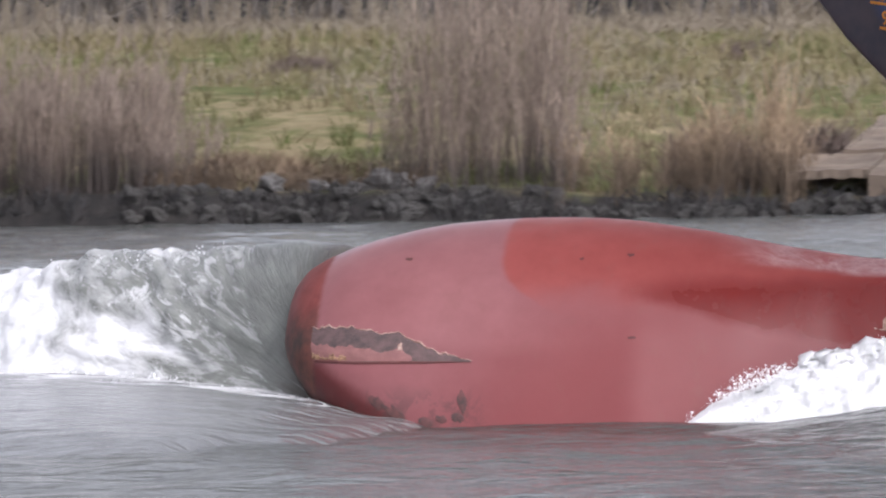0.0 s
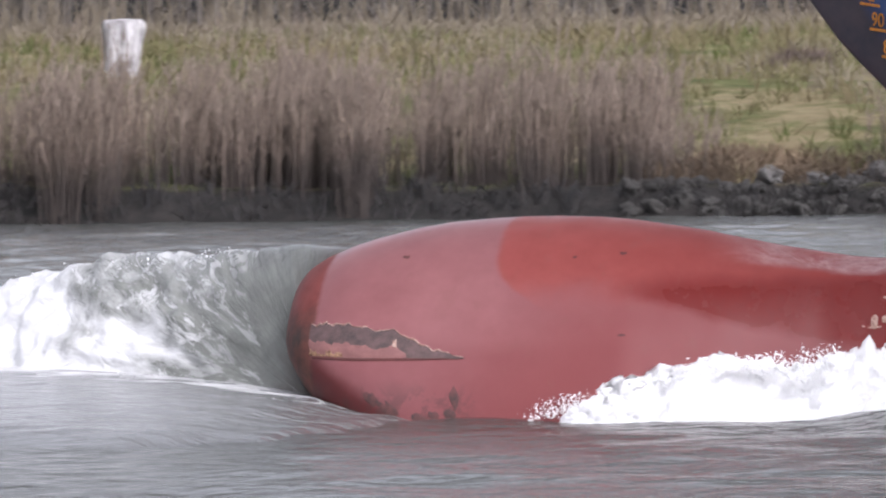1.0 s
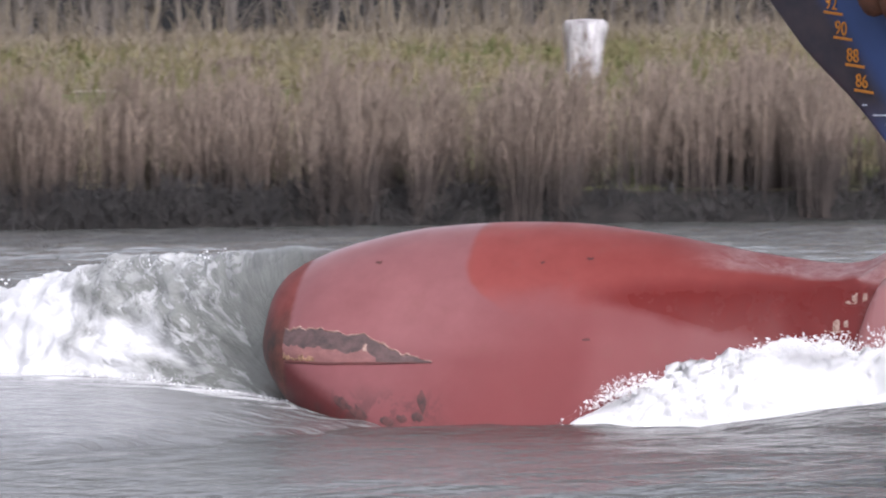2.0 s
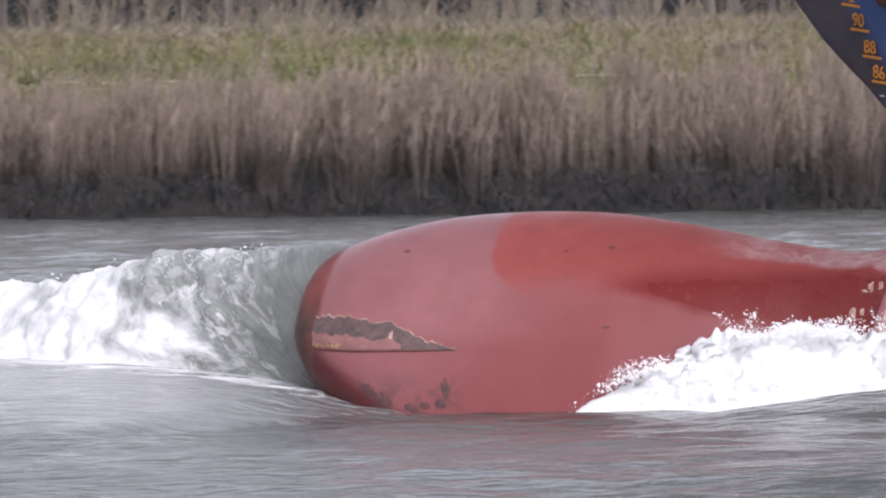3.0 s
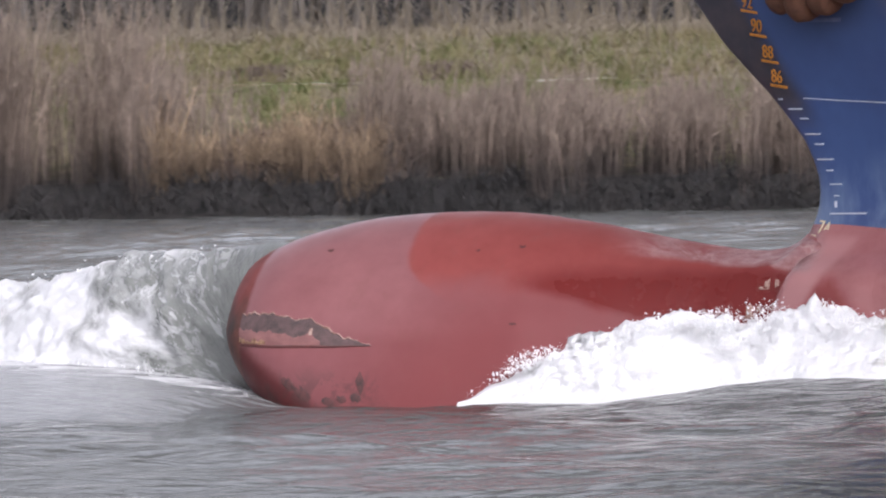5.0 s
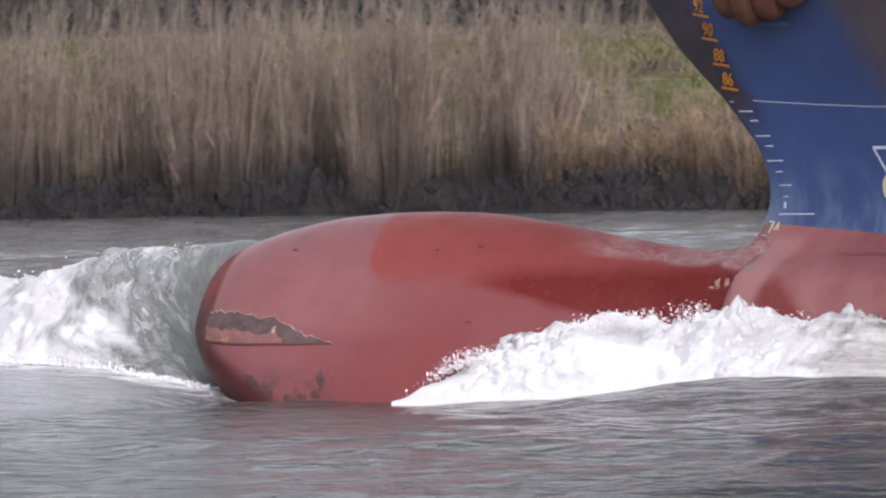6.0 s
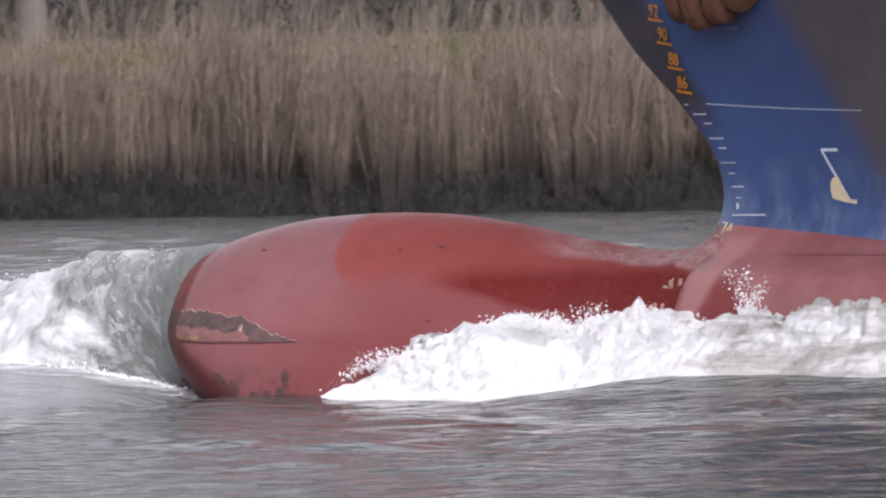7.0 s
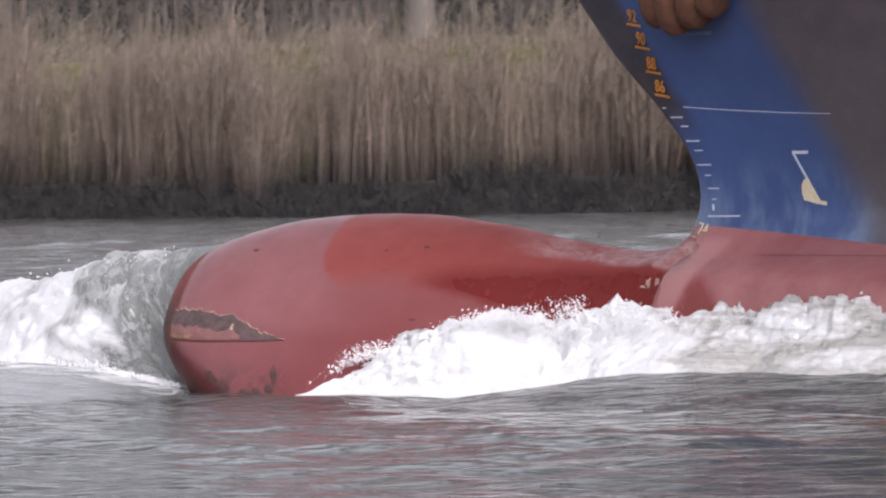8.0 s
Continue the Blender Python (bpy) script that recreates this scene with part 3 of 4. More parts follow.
    part("underline", bm, CREAM, num)
    # tick marks between the figures
    for x, z, w in ((0.01, 2.333, 0.045), (0.142, 2.254, 0.14), (0.215, 2.178, 0.08), (0.285, 2.056, 0.15), (0.337, 1.976, 0.086), (0.385, 1.857, 0.16), (0.42, 1.77, 0.065), (0.476, 1.662, 0.12), (0.48, 1.571, 0.05)):
        bm = bmesh.new()
        bar(bm, -w / 2, w / 2, -0.005, 0.005)
        part("draft_tick", bm, PALE, ship).matrix_basis = on_hull(x, z)
    bm = bmesh.new()
    bar(bm, -0.15, 0.20, -0.006, 0.006)
    part("waterline_mark", bm, PALE, ship).matrix_basis = on_hull(0.56, 1.432)
    bm = bmesh.new()
    bar(bm, -0.012, 0.012, -0.05, 0.0)
    part("waterline_mark", bm, PALE, ship).matrix_basis = on_hull(0.47, 1.53)
    # long pale plimsoll line
    seg = [0.22 + 0.1 * i for i in range(17)]
    verts = []
    for x in seg:
        z = 2.333 - 0.070 * (x - 0.22) + 0.015 * (x - 0.22) ** 2
        for dz in (0, 0.007):
            verts.append((x, -hull_half(x, z + dz) - 0.006, z + dz))
    mesh_object("load_line", verts, grid_faces(len(seg), 2), PALE, ship, "thin pale painted line")
    # bulb sign: a top bar, a slanting stroke and a filled bulb with a short foot
    sign = new("bulb_sign")
    sign.parent, sign.matrix_basis = ship, on_hull(1.475, 1.775, 0.008)
    tagged(sign, "cream painted sign for the underwater bulb")
    bm = bmesh.new()
    bar(bm, -0.13, 0.04, 0.165, 0.190)
    part("top_bar", bm, PALE, sign)
    bm = bmesh.new()
    v = [bm.verts.new(p) for p in ((-0.13, 0.165, 0.002), (-0.105, 0.165, 0.002), (0.13, -0.235, 0.002), (0.10, -0.235, 0.002))]
    bm.faces.new(v)
    part("slanting_stroke", bm, PALE, sign)
    bm = bmesh.new()
    ring = []
    for p in ((0.02, -0.04), (-0.03, -0.045), (-0.065, -0.09), (-0.07, -0.16), (-0.055, -0.22), (-0.01, -0.26), (0.04, -0.265), (0.19, -0.26), (0.19, -0.23), (0.13, -0.225), (0.07, -0.14)):
        ring.append(bm.verts.new((p[0], p[1], 0.004)))
    bm.faces.new(ring)
    part("bulb_shape", bm, CREAM, sign)
    # scrape on the nose: bare plate, torn upper lip, split lower seam
    ragged = lambda x: 0.035 * fbm(x * 6.0, 1.7) + 0.02 * fbm(x * 22.0, 4.1)
    top = lambda x: along([(-4.36, 0.70), (-4.2, 0.725), (-3.95, 0.70), (-3.7, 0.675), (-3.5, 0.62), (-3.3, 0.52), (-3.16, 0.485), (-3.08, 0.470)], x) + ragged(x) * 0.8
    bottom = lambda x: along([(-4.3, 0.475), (-4.0, 0.462), (-3.5, 0.462), (-3.08, 0.462)], x)
    mid = lambda x: max(bottom(x) + 0.008, along([(-4.3, 0.60), (-4.1, 0.585), (-3.8, 0.56), (-3.62, 0.55), (-3.52, 0.50), (-3.08, 0.462)], x) + ragged(x))
    xs = [-4.35 + 0.02 * i for i in range(64)]
    scar = skin_patch("scrape", (xs, bottom, top), SCRAPE, ship, 0.002, "long scrape with bare rusty steel")
    skin_patch("bare_plate", (xs[:41], lambda x: bottom(x) + 0.01, mid), plain("pinkish_primer", (0.150, 0.062, 0.058), (0.240, 0.108, 0.100), 9, 0.6, 0.4), scar, 0.005)
    skin_patch("torn_lip", (xs, lambda x: top(x) - 0.001 - 0.022 * max(0.0, noise.noise((x * 7.0, 2.2, 0)) + 0.30), lambda x: top(x) + 0.003), RUST_PALE, scar, 0.006)
    skin_patch("split_seam", (xs, lambda x: bottom(x) - 0.010 * smooth01((-3.05 - x) / 0.5) - 0.001, lambda x: bottom(x) + 0.007 * smooth01((-3.05 - x) / 0.5) + 0.001 + 0.004 * noise.noise((x * 9, 0.3, 0))), DARK, scar, 0.004)
    skin_patch("rust_fleck", ([-4.36 + 0.01 * i for i in range(30)], lambda x: bottom(x) + 0.012 + 0.01 * noise.noise((x * 40, 1, 1)), lambda x: bottom(x) + 0.045 + 2.2 * ragged(x * 2)), FLAKE, scar, 0.007)
    skin_patch("rust_fleck", ([-3.65 + 0.008 * i for i in range(5)], lambda x: 0.54, lambda x: 0.62 + ragged(x * 3)), RUST_PALE, scar, 0.007)
    # small pits
    for x, z, r in ((-3.66, 1.20, 0.030), (-2.0, 1.21, 0.03), (-2.35, 1.19, 0.02), (-1.92, 0.62, 0.03)):
        bm = bmesh.new()
        ring = []
        for j in range(18):
            an = 2 * math.pi * j / 18
            rr = r * (0.7 + 0.45 * noise.noise((x * 9 + 1.6 * math.cos(an), z * 7, 1.6 * math.sin(an))))
            ring.append(bm.verts.new(bulb_at(x + 1.3 * rr * math.cos(an), z + 0.6 * rr * math.sin(an), 0.005)))
        bm.faces.new(ring)
        part("pit", bm, DARK, ship)
    # black stains low on the bow
    for x, z, w, h in ((-3.24, 0.18, 0.09, 0.15), (-3.33, 0.06, 0.13, 0.07), (-3.50, 0.05, 0.12, 0.06), (-4.06, 0.17, 0.13, 0.12), (-3.97, 0.09, 0.17, 0.12), (-3.70, 0.03, 0.16, 0.07)):
        swell = lambda u, x=x, w=w: math.sin(math.pi * min(1, max(0, (u - x) / w))) ** 0.6
        skin_patch("black_stain", ([x + w * i / 14 for i in range(15)], lambda u, z=z, h=h, f=swell: z - h * f(u) * (0.5 + 0.3 * noise.noise((u * 27, z, 1))) - 0.002, lambda u, z=z, h=h, f=swell: z + h * f(u) * (0.5 + 0.4 * noise.noise((u * 24, z, 5))) + 0.002), TAR, ship, 0.002)
    # worn yellowish marks on the neck and seams of the fairing plates
    for x, z, w, h in ((-0.08, 0.855, 0.09, 0.012), (-0.03, 0.87, 0.04, 0.06), (0.05, 0.875, 0.03, 0.05), (-0.22, 0.645, 0.14, 0.018), (-0.16, 0.67, 0.05, 0.06), (-0.08, 0.68, 0.03, 0.05)):
        skin_patch("worn_mark", ([x + w * i / 5 for i in range(6)], lambda u, z=z: z + 0.02 * noise.noise((u * 30, z, 0)), lambda u, z=z, h=h: z + h + 0.03 * noise.noise((u * 25, z, 3))), RUST_PALE, ship, 0.003)
    for pts in (((0.33, 1.20), (0.27, 1.05)), ((0.886, 1.325), (0.815, 1.235)), ((1.10, 1.112), (3.2, 1.10)), ((1.10, 1.085), (1.065, 0.80))):
        (xa, za), (xb, zb) = pts
        verts = []
        for i in range(13):
            x, z = xa + (xb - xa) * i / 12, za + (zb - za) * i / 12
            for dz in (0, 0.008):
                if xa < 0.5:
                    q = bulb_at(x + 0.02, z + dz, 0.01)
                    b = hull_half(x + 0.02, z + dz) + 0.008
                    verts.append((q.x, min(q.y, -b), q.z))
                else:
                    verts.append((x, -hull_half(x, z + dz) - 0.008, z + dz))
        mesh_object("plate_seam", verts, grid_faces(13, 2), SEAM, ship)
    # anchor in its recess, high on the bow
    anchor = new("anchor")
    anchor.parent = ship
    anchor.matrix_basis = on_hull(0.62, 3.16, 0.05)
    tagged(anchor, "rusty brown stockless anchor flukes against the bow")
    def lump(name, w, h, d, m):
        bm = bmesh.new()
        bmesh.ops.create_icosphere(bm, subdivisions=3, radius=1)
        for v in bm.verts:
            p = v.co
            k = 1 / (abs(p.x) ** 3 + abs(p.y) ** 3 + abs(p.z) ** 3) ** (1 / 3)
            v.co = Vector((p.x * k * w, p.y * k * h, p.z * k * d)) * (1 + 0.06 * fbm(p.x * 2, p.y * 2, p.z * 2))
        ob = part(name, bm, RUST, anchor, smooth=True)
        ob.matrix_basis = m
    lump("crown", 0.42, 0.13, 0.15, pose(0.0, 0.17, 0.06))
    lump("fluke", 0.13, 0.17, 0.15, pose(-0.34, 0.06, 0.11, 0, 0, 12))
    lump("fluke", 0.12, 0.20, 0.17, pose(-0.13, 0.03, 0.13, 0, 0, 4))
    lump("fluke", 0.13, 0.17, 0.16, pose(0.10, 0.05, 0.12, 0, 0, -6))
    lump("fluke", 0.12, 0.13, 0.14, pose(0.31, 0.10, 0.10, 0, 0, -16))
    lump("shank", 0.12, 0.7, 0.12, pose(0.0, 0.75, 0.06))
    # paint rubbed pale under the anchor
    bm = bmesh.new()
    bar(bm, -0.22, 0.24, -0.018, 0.014, 0.004, 0.3)
    part("rub_mark", bm, RUBBED, ship, "pale blue rubbed paint").matrix_basis = on_hull(0.46, 2.945, 0.007)
    return ship


# ---- broken water ----
def lump_relief(p):
    """Tumbling water: relief at four sizes."""
    d = 0.12 * fbm(p.x * 0.9, p.y * 0.9, p.z * 1.3, 2) + 0.055 * fbm(p.x * 2.6 + 4, p.y * 2.6, p.z * 3.4, 3)
    d += 0.04 * (0.5 - abs(noise.noise((p.x * 5.5, p.y * 5.5, p.z * 7)))) + 0.032 * noise.noise((p.x * 12, p.y * 12, p.z * 14))
    return d + 0.035 * (0.4 - abs(noise.noise((p.x * 22, p.y * 22, p.z * 24))))


def fan_relief(p):
    """Strands that fan out ahead of the stem's foot."""
    lead = max(0.05, -4.15 - p.x)
    r, a = math.hypot(lead, p.z), math.atan2(p.z, lead)
    d = 0.055 * fbm(r * 0.7, a * 4.0, p.y * 0.3, 2) + 0.055 * fbm(r * 1.6 + 4, a * 9.0, p.y * 0.6, 3)
    d += 0.04 * (0.5 - abs(noise.noise((r * 3.0, a * 17, p.y)))) + 0.018 * noise.noise((r * 8, a * 40, p.y * 2))
    return d + 0.05 * smooth01((lead - 1.5) / 2) * fbm(p.x * 4, p.y * 3, p.z * 5, 3)


def sheet(name, rows, amounts, material):
    """A water surface from rows of points, crumpled where amounts say so."""
    rows = [[Vector(p) for p in r] for r in rows]
    verts = []
    bow = name == "bow_wave"
    for i, r in enumerate(rows):
        for j, p in enumerate(r):
            du = rows[min(i + 1, len(rows) - 1)][j] - rows[max(i - 1, 0)][j]
            dv = r[min(j + 1, len(r) - 1)] - r[max(j - 1, 0)]
            n = du.cross(dv)
            n = n.normalized() if n.length > 1e-9 else Vector((0, 0, 1))
            if n.z < 0:
                n = -n
            verts.append(p + n * amounts[i][j] * (fan_relief(p) if bow else lump_relief(p)))
    return mesh_object(name, verts, grid_faces(len(rows), len(rows[0]), flip=True), material)


def heave(x):
    """How far the water ahead of the bulb stands above the canal's level."""
    lead = -4.45 - x
    if lead < 0:
        return 0.13 * (1 - smooth01(-lead / 0.75))
    return 0.13 + 0.20 * (1 - math.exp(-lead / 1.5)) * smooth01((14 + x) / 5)


def wave_foot(x):
    lead = max(0.0, -4.45 - x)
    return -0.82 + 0.60 * lead + 1.1 * smooth01((x + 4.32) / 0.5)


BOW_CREST = [(-14, 0.3), (-11, 0.60), (-9, 0.83), (-7.6, 1.00), (-6.6, 1.11), (-5.6, 1.21), (-4.8, 1.28), (-4.4, 1.26), (-4.15, 1.18), (-3.9, 1.0), (-3.5, 0.6)]


def build_bow_wave():
    """Water heaped up before the bulb: rides with the ship."""
    crest = BOW_CREST
    rows, amounts = [], []
    for i in range(300):
        x = -13.5 + 0.0345 * i
        lead = max(0.0, -4.45 - x)
        foot, near, width = heave(x) - 0.15, wave_foot(x), 1.28 + 0.10 * lead
        top = along(crest, x)
        row, am = [], []
        for j in range(120):
            u = j / 70.0
            if u <= 1:
                y, z = near + width * u, foot + (top - foot) * smooth01(u) ** 0.85
            else:
                y, z = near + width + (u - 1) * 6.5, top * (1 - smooth01((u - 1) / 0.7)) - 0.05 * (u - 1)
            row.append((x, y, z))
            am.append(smooth01((-4.9 - x + 0.25 * z) / 1.2) * smooth01(u * 3) * min(1.0, (x + 13.5)) + 0.10 * smooth01(u * 4))
        rows.append(row), amounts.append(am)
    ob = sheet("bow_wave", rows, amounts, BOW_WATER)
    return tagged(ob, "breaking bow wave of grey-green water and white foam", "wave", kind="stuff")


def build_swell():
    """The low swell pushed ahead of the ship, under the breaking water."""
    xs = [-15.0 + 0.12 * i for i in range(108)]
    ys = [-10.5 + 0.10 * i for i in range(155)]
    verts = []
    for x in xs:
        near, h = wave_foot(x), heave(x)
        for y in ys:
            f = smooth01((y - near + 8.0) / 8.0)
            edge = smooth01((x + 15) / 3) * smooth01((-2.9 - x) / 0.8) * smooth01((5 - y) / 3)
            rip = 0.010 * fbm(x * 0.9, y * 1.6, 0.5, 3) + 0.005 * noise.noise((x * 2.5, y * 4.5, 3))
            verts.append((x, y, (h * f ** 1.4 + rip) * edge - 0.22 * (1 - smooth01(f * 2.2)) - 0.25 * (1 - edge)))
    ob = mesh_object("bow_swell", verts, grid_faces(len(xs), len(ys), flip=True), SWELL)
    return tagged(ob, "low grey swell pushed ahead of the bow", "wave", kind="stuff")


def side_toe(x):
    """Outer edge of the side wave."""
    return -1.45 - 0.16 * (x + 2.5) - 0.010 * (x + 2.5) ** 2


def build_side_swell():
    """Smooth shoulder of water that spreads outward from the side wave."""
    xs = [-2.2 + 0.11 * i for i in range(150)]
    ws = [i / 69.0 for i in range(70)]
    verts = []
    for x in xs:
        h = 0.24 * smooth01((x + 2.0) / 3.0) * smooth01((14.3 - x) / 4)
        for w in ws:
            y = side_toe(x) + 0.7 - 4.6 * w
            rip = 0.030 * fbm(x * 0.8, y * 1.5, 1.5, 3) + 0.014 * noise.noise((x * 2.2, y * 4.2, 5))
            verts.append((x, y, h * (1 - smooth01(w * 1.12)) + rip * smooth01((1 - w) * 4) * min(1.0, h * 8) - 0.10 * smooth01((w - 0.6) / 0.4) - 0.04))
    ob = mesh_object("side_swell", verts, grid_faces(len(xs), len(ws)), WATER)
    return tagged(ob, "dark smooth shoulder of water beside the breaking wave", "wave", kind="stuff")


SIDE_CREST = [(-2.5, 0.02), (-2.35, 0.13), (-2.1, 0.24), (-1.9, 0.29), (-1.5, 0.39), (-1.1, 0.47), (-0.6, 0.56), (-0.2, 0.60), (0.5, 0.66), (1.0, 0.61), (1.5, 0.65), (2.2, 0.69), (2.8, 0.66), (4, 0.62), (6, 0.55), (9, 0.4), (14, 0.2)]


def side_top(x):
    return along(SIDE_CREST, x) * (1 + 0.22 * noise.noise((x * 1.7, 3.3, 0)) * smooth01((x + 2.0) / 1.5))


def build_side_wave():
    """White water thrown off the bulb's shoulder along the near side."""
    xs = [-2.5 + 0.022 * i for i in range(320)] + [4.6 + 0.08 * i for i in range(60)] + [9.5 + 0.2 * i for i in range(20)]
    rows, amounts = [], []
    for x in xs:
        inner = -0.85 + 0.35 * smooth01((x + 1.5) / 2) - 0.75 * smooth01((x - 1.0) / 5)
        outer = -1.45 - 0.16 * (x + 2.5) - 0.010 * (x + 2.5) ** 2
        top = side_top(x)
        row, am = [], []
        for j in range(84):
            u = j / 83.0
            spike = max(0.0, noise.noise((x * 6.5, u * 9, 4.4))) * 0.10 + max(0.0, noise.noise((x * 15, u * 22, 1.2))) * 0.08 + max(0.0, noise.noise((x * 30, u * 40, 7.0))) * 0.03
            spike *= smooth01((u - 0.05) / 0.2) * smooth01((0.62 - u) / 0.3) * min(1.0, 0.15 + (x + 2.5) * 1.1)
            prof = 1 - smooth01((u - 0.30) / 0.70) ** 0.9 if u > 0.30 else 1 - 0.25 * (0.3 - u)
            row.append((x, inner + (outer - inner) * u, top * prof + spike - 0.07 * smooth01((u - 0.9) * 10)))
            am.append(min(1.0, (1 - u) * 5) * min(1.0, (x + 2.5) * 1.6) * 0.85)
        rows.append(row), amounts.append(am)
    ob = sheet("side_wave", rows, amounts, FOAM)
    return tagged(ob, "tumbling white wave thrown along the bulb's side", "wave", kind="stuff")


def build_surge(seed, length):
    """A tumbling hump of white water that rises through the side wave and drifts aft; its top lies at the origin."""
    rows = []
    for i in range(64):
        u = 2 * i / 63.0 - 1
        row = []
        for j in range(40):
            w = 2 * j / 39.0 - 1
            x, y = u * length / 2, w * (0.45 if w > 0 else 0.36)
            jag = max(0.0, noise.noise((x * 7 + seed, w * 3, 4.4))) * 0.13 + max(0.0, noise.noise((x * 16 + seed, w * 7, 1.2))) * 0.09
            jag += 0.07 * fbm(x * 2.2 + seed, y * 2.2, 0.3, 3)
            z = -0.95 * (0.8 * abs(u) ** 1.7 + abs(w) ** 2.6) + jag * (1 - max(abs(u), abs(w)) ** 2)
            row.append((x + 0.05 * noise.noise((x * 4, w * 4, seed)), y, z))
        rows.append(row)
    verts = [p for r in rows for p in r]
    ob = mesh_object("surge", verts, grid_faces(64, 40), FOAM)
    return tagged(ob, "hump of tumbling white water beside the bulb", "wave", kind="stuff")


def droplets(name, count, seed, shape, size, label):
    """A burst of spray: many small round drops in one rigid cloud."""
    rng = random.Random(seed)
    bm = bmesh.new()
    bmesh.ops.create_icosphere(bm, subdivisions=1, radius=1)
    base = [v.co.copy() for v in bm.verts]
    tri = [[v.index for v in f.verts] for f in bm.faces]
    bm.free()
    verts, faces = [], []
    for _ in range(count):
        c = Vector(shape(rng))
        r = size * (0.30 + rng.random() ** 3 * 1.5)
        st = Vector((1, 1, 1))
        st[rng.choice((0, 2))] += 1.4 * rng.random()
        o = len(verts)
        verts += [c + Vector((p.x * st.x, p.y * st.y, p.z * st.z)) * r for p in base]
        faces += [[i + o for i in t] for t in tri]
    ob = mesh_object(name, verts, faces, SPRAY)
    return tagged(ob, label, "spray", kind="stuff")


def edge_spray(rng):
    """Ragged fringe along the crest of the side wave, bunched in spurts."""
    while True:
        x = -2.55 + 3.9 * rng.random()
        if noise.noise((x * 3.1, 0.4, 0.2)) + 0.25 > rng.random() * 0.8:
            break
    up = rng.random() ** 2.5 * (0.09 + 0.08 * noise.noise((x * 2.3, 1.4, 0.2))) * min(1.0, (x + 2.6) * 1.5)
    return x - up * 0.5 + rng.gauss(0, 0.02), -1.0 - 0.25 * rng.random() - 0.09 * (x + 2.5), side_top(max(x, -2.5)) * 1.0 + up + 0.01 + rng.gauss(0, 0.02)


def bow_spray(rng):
    """Flecks along the foot and the crest of the bow wave."""
    if rng.random() < 0.34:
        x = -5.6 + 1.75 * rng.random()
        return x + rng.gauss(0, 0.05), wave_foot(x) + 0.06 + abs(rng.gauss(0, 0.05)), heave(x) - 0.01 + abs(rng.gauss(0, 0.012))
    x = -5.5 - 7.0 * rng.random() ** 1.3
    lead = -4.45 - x
    if rng.random() < 0.9:
        return x + rng.gauss(0, 0.05), wave_foot(x) + 0.16 + abs(rng.gauss(0, 0.12)), heave(x) - 0.02 + abs(rng.gauss(0, 0.03))
    return x + rng.gauss(0, 0.05), wave_foot(x) + 1.1 + 0.1 * lead + rng.gauss(0, 0.15), along(BOW_CREST, x) - 0.03 + abs(rng.gauss(0, 0.04))


def plume(w, h):
    """A clotted burst: most drops huddle round a few strands."""
    def shape(rng):
        strand = rng.randrange(7)
        u = rng.random() ** 1.6
        lean = math.sin(strand * 2.4) * w
        return lean * (0.4 + u) + rng.gauss(0, 0.022), rng.gauss(0, 0.06), h * u * (0.55 + 0.45 * math.cos(strand * 1.7) ** 2) + rng.gauss(0, 0.012)
    return shape


# ---- plants ----
def blades(name, spots, material, label, seed, lean=0.18, leaf=4, plume_mat=None, tall=(1.05, 1.6), width=0.009, head=0.6):
    """A bed of upright stalks with hanging leaves and feathery heads, in one mesh."""
    rng = random.Random(seed)
    verts, faces, mats = [], [], []

    def ribbon(p, q, w0, w1, mat, bend=(0, 0, 0)):
        a = rng.random() * math.pi
        s = Vector((math.cos(a), math.sin(a) * 0.5, 0))
        o = len(verts)
        mid = (p + q) / 2 + Vector(bend)
        verts.extend([p - s * w0, p + s * w0, mid - s * (w0 + w1) / 2, mid + s * (w0 + w1) / 2, q - s * w1, q + s * w1])
        faces.extend([(o, o + 1, o + 3, o + 2), (o + 2, o + 3, o + 5, o + 4)])
        mats.extend([mat, mat])

    for x, y, k, flare in spots:
        h = rng.uniform(*tall) * k * (1.0 + (0.5 * rng.random() if rng.random() < 0.2 else 0.0))
        z = ground_height(x, y) - 0.05
        p = Vector((x, y, z))
        d = Vector((rng.gauss(0.04, lean * 0.7) + 2 * flare, rng.gauss(0, lean * 0.6), 0))
        q = p + Vector((d.x * h * 0.5, d.y * h * 0.5, h))
        ribbon(p, q, width * rng.uniform(0.6, 1.2), width * 0.5, 0, d * -0.12)
        for _ in range(leaf):
            u = rng.uniform(0.25, 0.92)
            s = p.lerp(q, u)
            sw = rng.choice((-1, 1)) * rng.uniform(0.05, 0.26)
            e = s + Vector((sw, rng.gauss(0, 0.12), rng.uniform(-0.05, 0.38)))
            ribbon(s, e, width * 0.8, width * 0.15, 0, (0, 0, 0.06))
        if plume_mat and rng.random() < head:
            e = q + Vector((rng.gauss(0.06, 0.05), 0, rng.uniform(0.14, 0.28)))
            ribbon(q - Vector((0, 0, 0.06)), e, width * 1.3, width * 0.4, 1, (0.02, 0, 0))
            ribbon(q, e - Vector((0.03, 0, 0.03)), width * 1.5, width * 0.3, 1, (-0.01, 0, 0))
    me = bpy.data.meshes.new(name)
    me.from_pydata([tuple(v) for v in verts], [], faces)
    me.materials.append(material)
    if plume_mat:
        me.materials.append(plume_mat)
        me.polygons.foreach_set("material_index", mats)
    ob = new(name, me)
    return tagged(ob, label, "reeds", kind="stuff")


